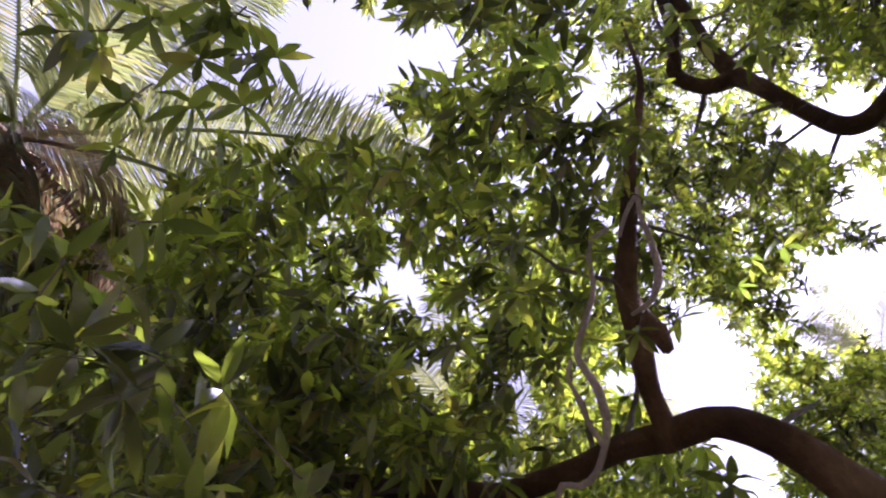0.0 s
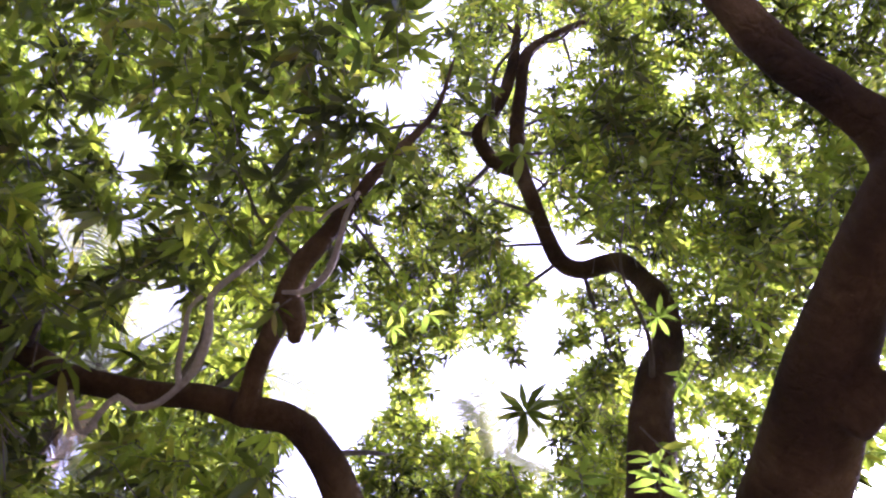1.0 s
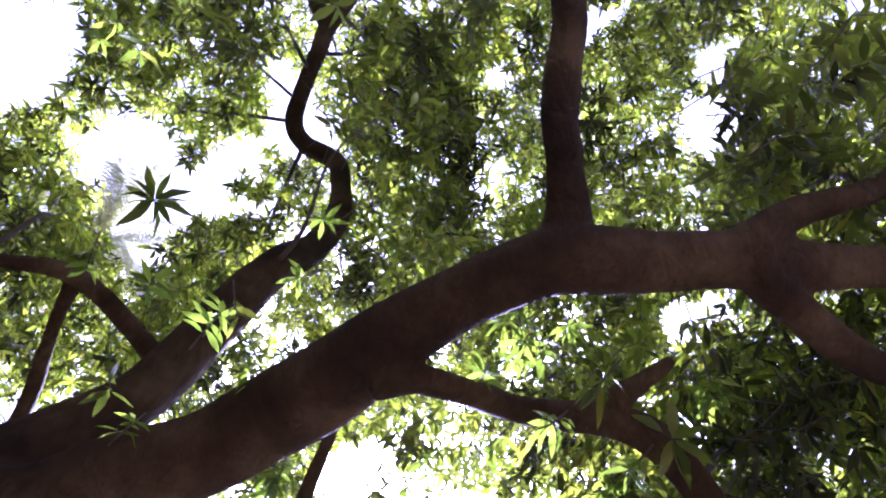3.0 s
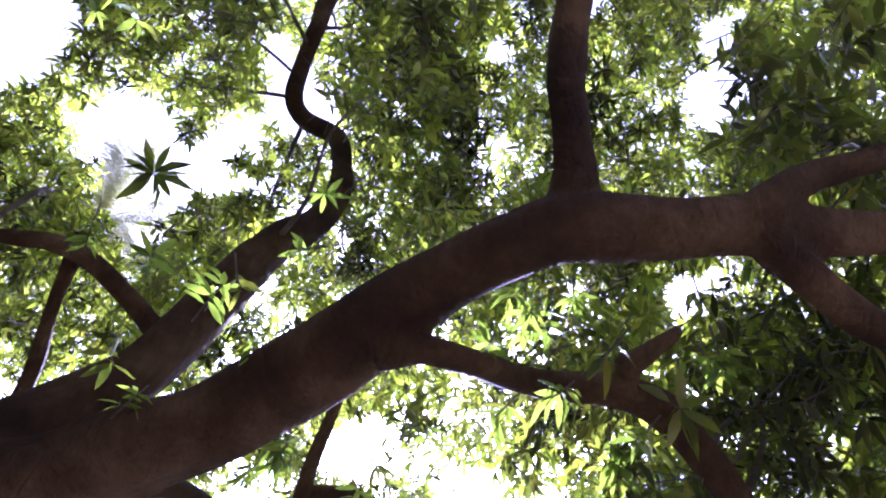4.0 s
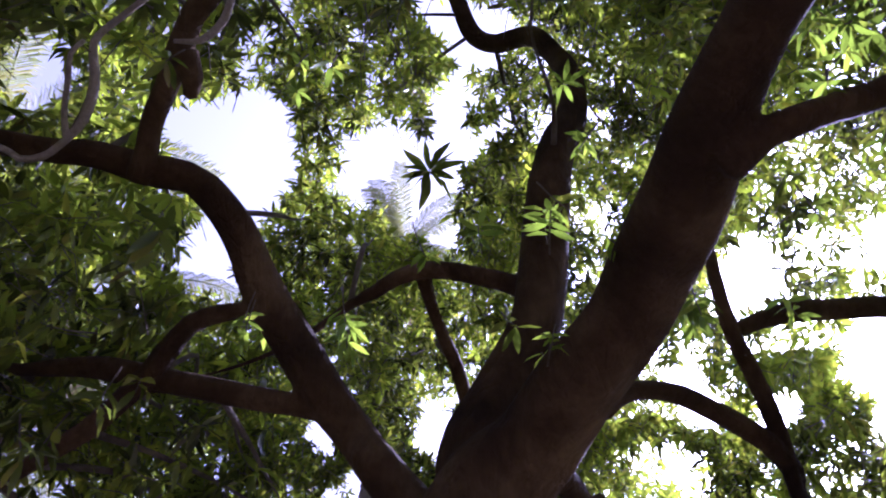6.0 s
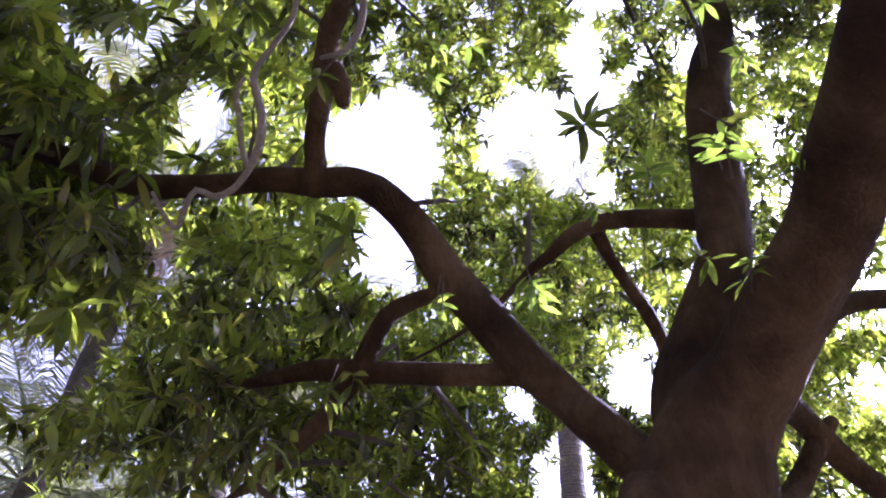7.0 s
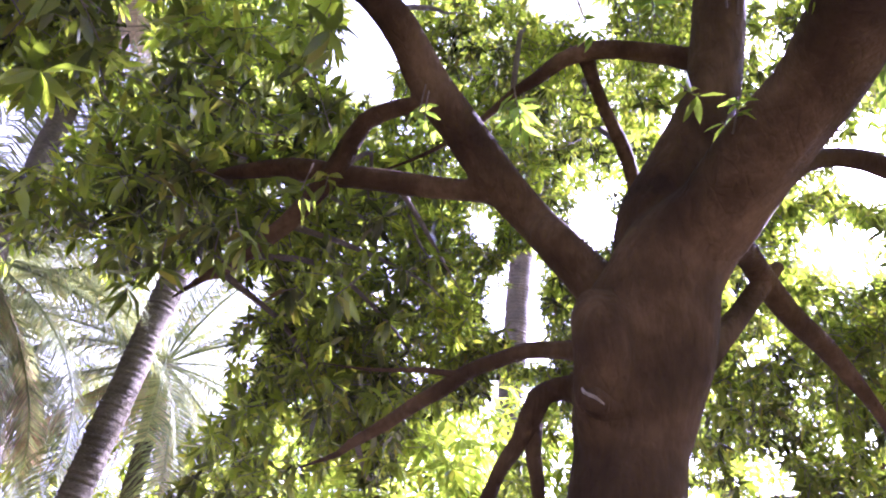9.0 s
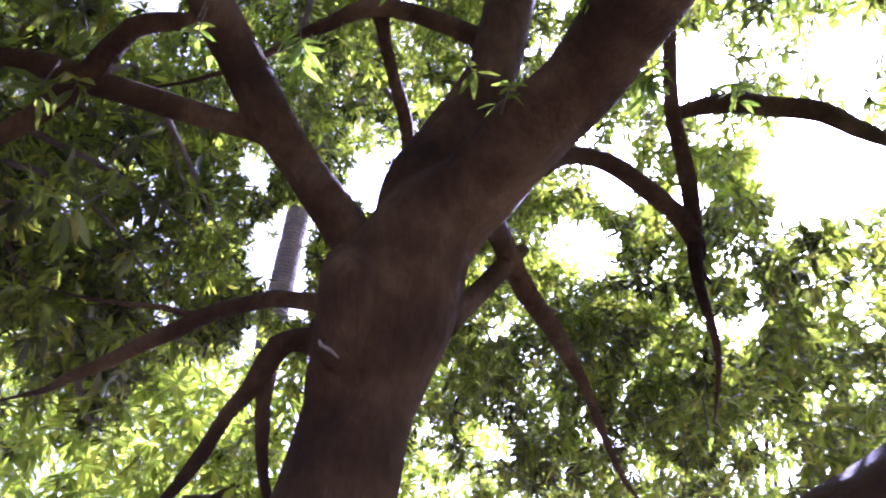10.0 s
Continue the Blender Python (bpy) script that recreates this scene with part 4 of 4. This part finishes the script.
# ---- trees round about ----
def far_tree(base, crown, radii, leaves, label, seed, trunk=0.16, size=(0.16, 0.26)):
    r = np.random.default_rng(seed)
    tree = thing("tree", base, label, "tree", "trees round the mango tree")
    b, c = np.array(base, float), np.array(crown, float)
    low = c - np.array([0, 0, radii[2] * 0.6])
    v, f = tube([(0, 0, -0.1, trunk * 1.4), (*((low - b) * 0.5 + r.normal(0, 0.15, 3)), trunk), (*(low - b), trunk * 0.75), (*(c - b), trunk * 0.35)], 10, 0.2, 0.08, 0.1, seed)
    part("trunk", raw_mesh("far_trunk", v, f), BARK, tree)
    n = leaves // 9
    w = r.normal(0, 1, (n, 3))
    w /= np.linalg.norm(w, axis=1, keepdims=True)
    p = w * r.uniform(0.35, 1, (n, 1)) ** 0.6 * np.array(radii)
    keep = np.array([noise.noise(Vector(q * 0.9 + seed)) + 0.5 * noise.noise(Vector(q * 2.2)) > -0.12 for q in p])
    p = p[keep] + c - b
    tips = p
    for k in range(7):
        e = p[r.integers(0, len(p))]
        s = low - b + (c - low) * r.random()
        v, f = tube([(*s, trunk * 0.4), (*((s + e) / 2 + r.normal(0, 0.2, 3)), trunk * 0.28), (*e, trunk * 0.08)], 7, 0.25, 0.08, 0, seed + k)
        part("branch", raw_mesh("far_branch", v, f), BARK, tree)
    h = w[keep] + r.normal(0, 0.4, p.shape)
    h /= np.linalg.norm(h, axis=1, keepdims=True)
    at, turn, s = whorls(r, tips, h, (7, 12), size)
    v, f = place_leaves(small_leaf_shape(), at, turn, s)
    tagged(part("crown", raw_mesh("far_crown", v, f), LEAF_FAR, tree), kind="stuff")
    return tree


NEIGHBOUR = thing("tree", (1.07, 2.02, 0), "smooth grey leaning trunk of a neighbouring tree", "tree", "trees round the mango tree")
v, f = tube([(0.00, 0.00, -0.10, 0.26), (0.00, -0.02, 0.60, 0.19), (-0.02, -0.05, 1.33, 0.17), (0.10, -0.14, 1.71, 0.17), (0.21, -0.19, 1.81, 0.16), (0.33, -0.22, 1.90, 0.15), (0.55, -0.24, 2.04, 0.14), (1.09, -0.22, 2.30, 0.12), (1.79, 0.08, 3.20, 0.06)], 18, 0.05, 0.05, 0.06, 31)
part("trunk", raw_mesh("leaning_trunk", v, f), BARK, NEIGHBOUR)
far_tree((2.5, 11.0, 0), (2.5, 11.0, 4.2), (3.6, 3.0, 3.4), 15000, "sunlit leafy tree with bright yellow-green leaves", 11)
far_tree((-2.2, 8.0, 0), (-2.0, 8.0, 2.5), (2.6, 1.8, 1.9), 15000, "low bushy sunlit tree with vivid yellow-green leaves", 19)
far_tree((-4.6, 11.5, 0), (-4.4, 11.5, 3.4), (3.0, 2.4, 2.6), 14000, "low bushy sunlit tree with fresh green leaves", 12)
far_tree((6.2, 12.0, 0), (6.2, 12.0, 3.4), (3.4, 3.0, 3.2), 12000, "leafy tree with backlit yellow-green leaves", 20)
far_tree((7.5, 8.5, 0), (7.5, 8.5, 3.6), (3.4, 3.4, 3.2), 12000, "leafy green tree standing in hazy sunlight", 13)
far_tree((-9.5, 11.5, 0), (-9.5, 11.5, 3.2), (3.6, 3.4, 2.8), 7000, "dense green tree behind the palms", 14)
far_tree((-9.0, 2.5, 0), (-8.5, 2.5, 3.6), (2.8, 3.0, 2.8), 7000, "dark green leafy tree beside the palms", 15)
far_tree((9.0, 1.0, 0), (8.5, 1.0, 4.0), (3.2, 3.6, 3.2), 7000, "broad green tree at the edge of the clearing", 16)
# Two unseen trees added behind the camera; they close off the sky there.
far_tree((0.0, -9.0, 0), (0.0, -8.5, 4.0), (4.2, 3.2, 3.2), 6000, "unseen broad dark-green tree added behind the camera", 17)
far_tree((-8.0, -6.0, 0), (-7.6, -6.0, 4.0), (3.4, 3.2, 3.2), 6000, "unseen dense leafy tree added behind the palm", 18)


# ---- dead creeper hanging in the crown ----
def creeper(label, *stems):
    at = Vector(stems[0][0][:3])
    ob = thing("creeper", at, label, "creeper", "dead creepers in the crown")
    for k, pts in enumerate(stems):
        v, f = tube([(x - at.x, y - at.y, z - at.z, r) for x, y, z, r in pts], 7, 0.03, 0.12, 0.1, k)
        part("stem", raw_mesh("creeper_stem", v, f), DEAD, ob)
    return ob


creeper("pale dead creeper stems looped over the arching limb",
        [(-1.72, 1.46, 3.76, 0.009), (-1.72, 1.57, 3.71, 0.011), (-1.70, 1.62, 3.70, 0.013), (-1.64, 1.57, 3.75, 0.013), (-1.58, 1.54, 3.80, 0.013), (-1.53, 1.59, 3.79, 0.013), (-1.45, 1.60, 3.81, 0.015), (-1.37, 1.57, 3.86, 0.015), (-1.30, 1.52, 3.91, 0.018), (-1.24, 1.42, 3.99, 0.018), (-1.23, 1.33, 4.06, 0.016), (-1.21, 1.29, 4.10, 0.013), (-1.10, 1.24, 4.16, 0.011), (-1.00, 1.19, 4.22, 0.011), (-0.94, 1.11, 4.29, 0.011), (-0.88, 1.08, 4.33, 0.009), (-0.81, 1.10, 4.34, 0.009)],
        [(-1.34, 1.54, 3.83, 0.013), (-1.34, 1.47, 3.89, 0.011), (-1.31, 1.38, 3.96, 0.011), (-1.29, 1.31, 4.02, 0.009), (-1.24, 1.28, 4.05, 0.009)])
creeper("pale peeling dead twig hanging by the knotted branch",
        [(-0.62, 1.07, 4.39, 0.009), (-0.68, 1.14, 4.34, 0.011), (-0.72, 1.23, 4.29, 0.014), (-0.78, 1.33, 4.23, 0.016), (-0.87, 1.38, 4.18, 0.014), (-0.97, 1.37, 4.17, 0.009)],
        [(-0.80, 1.15, 4.32, 0.007), (-0.73, 1.11, 4.35, 0.009), (-0.65, 1.09, 4.38, 0.009)])
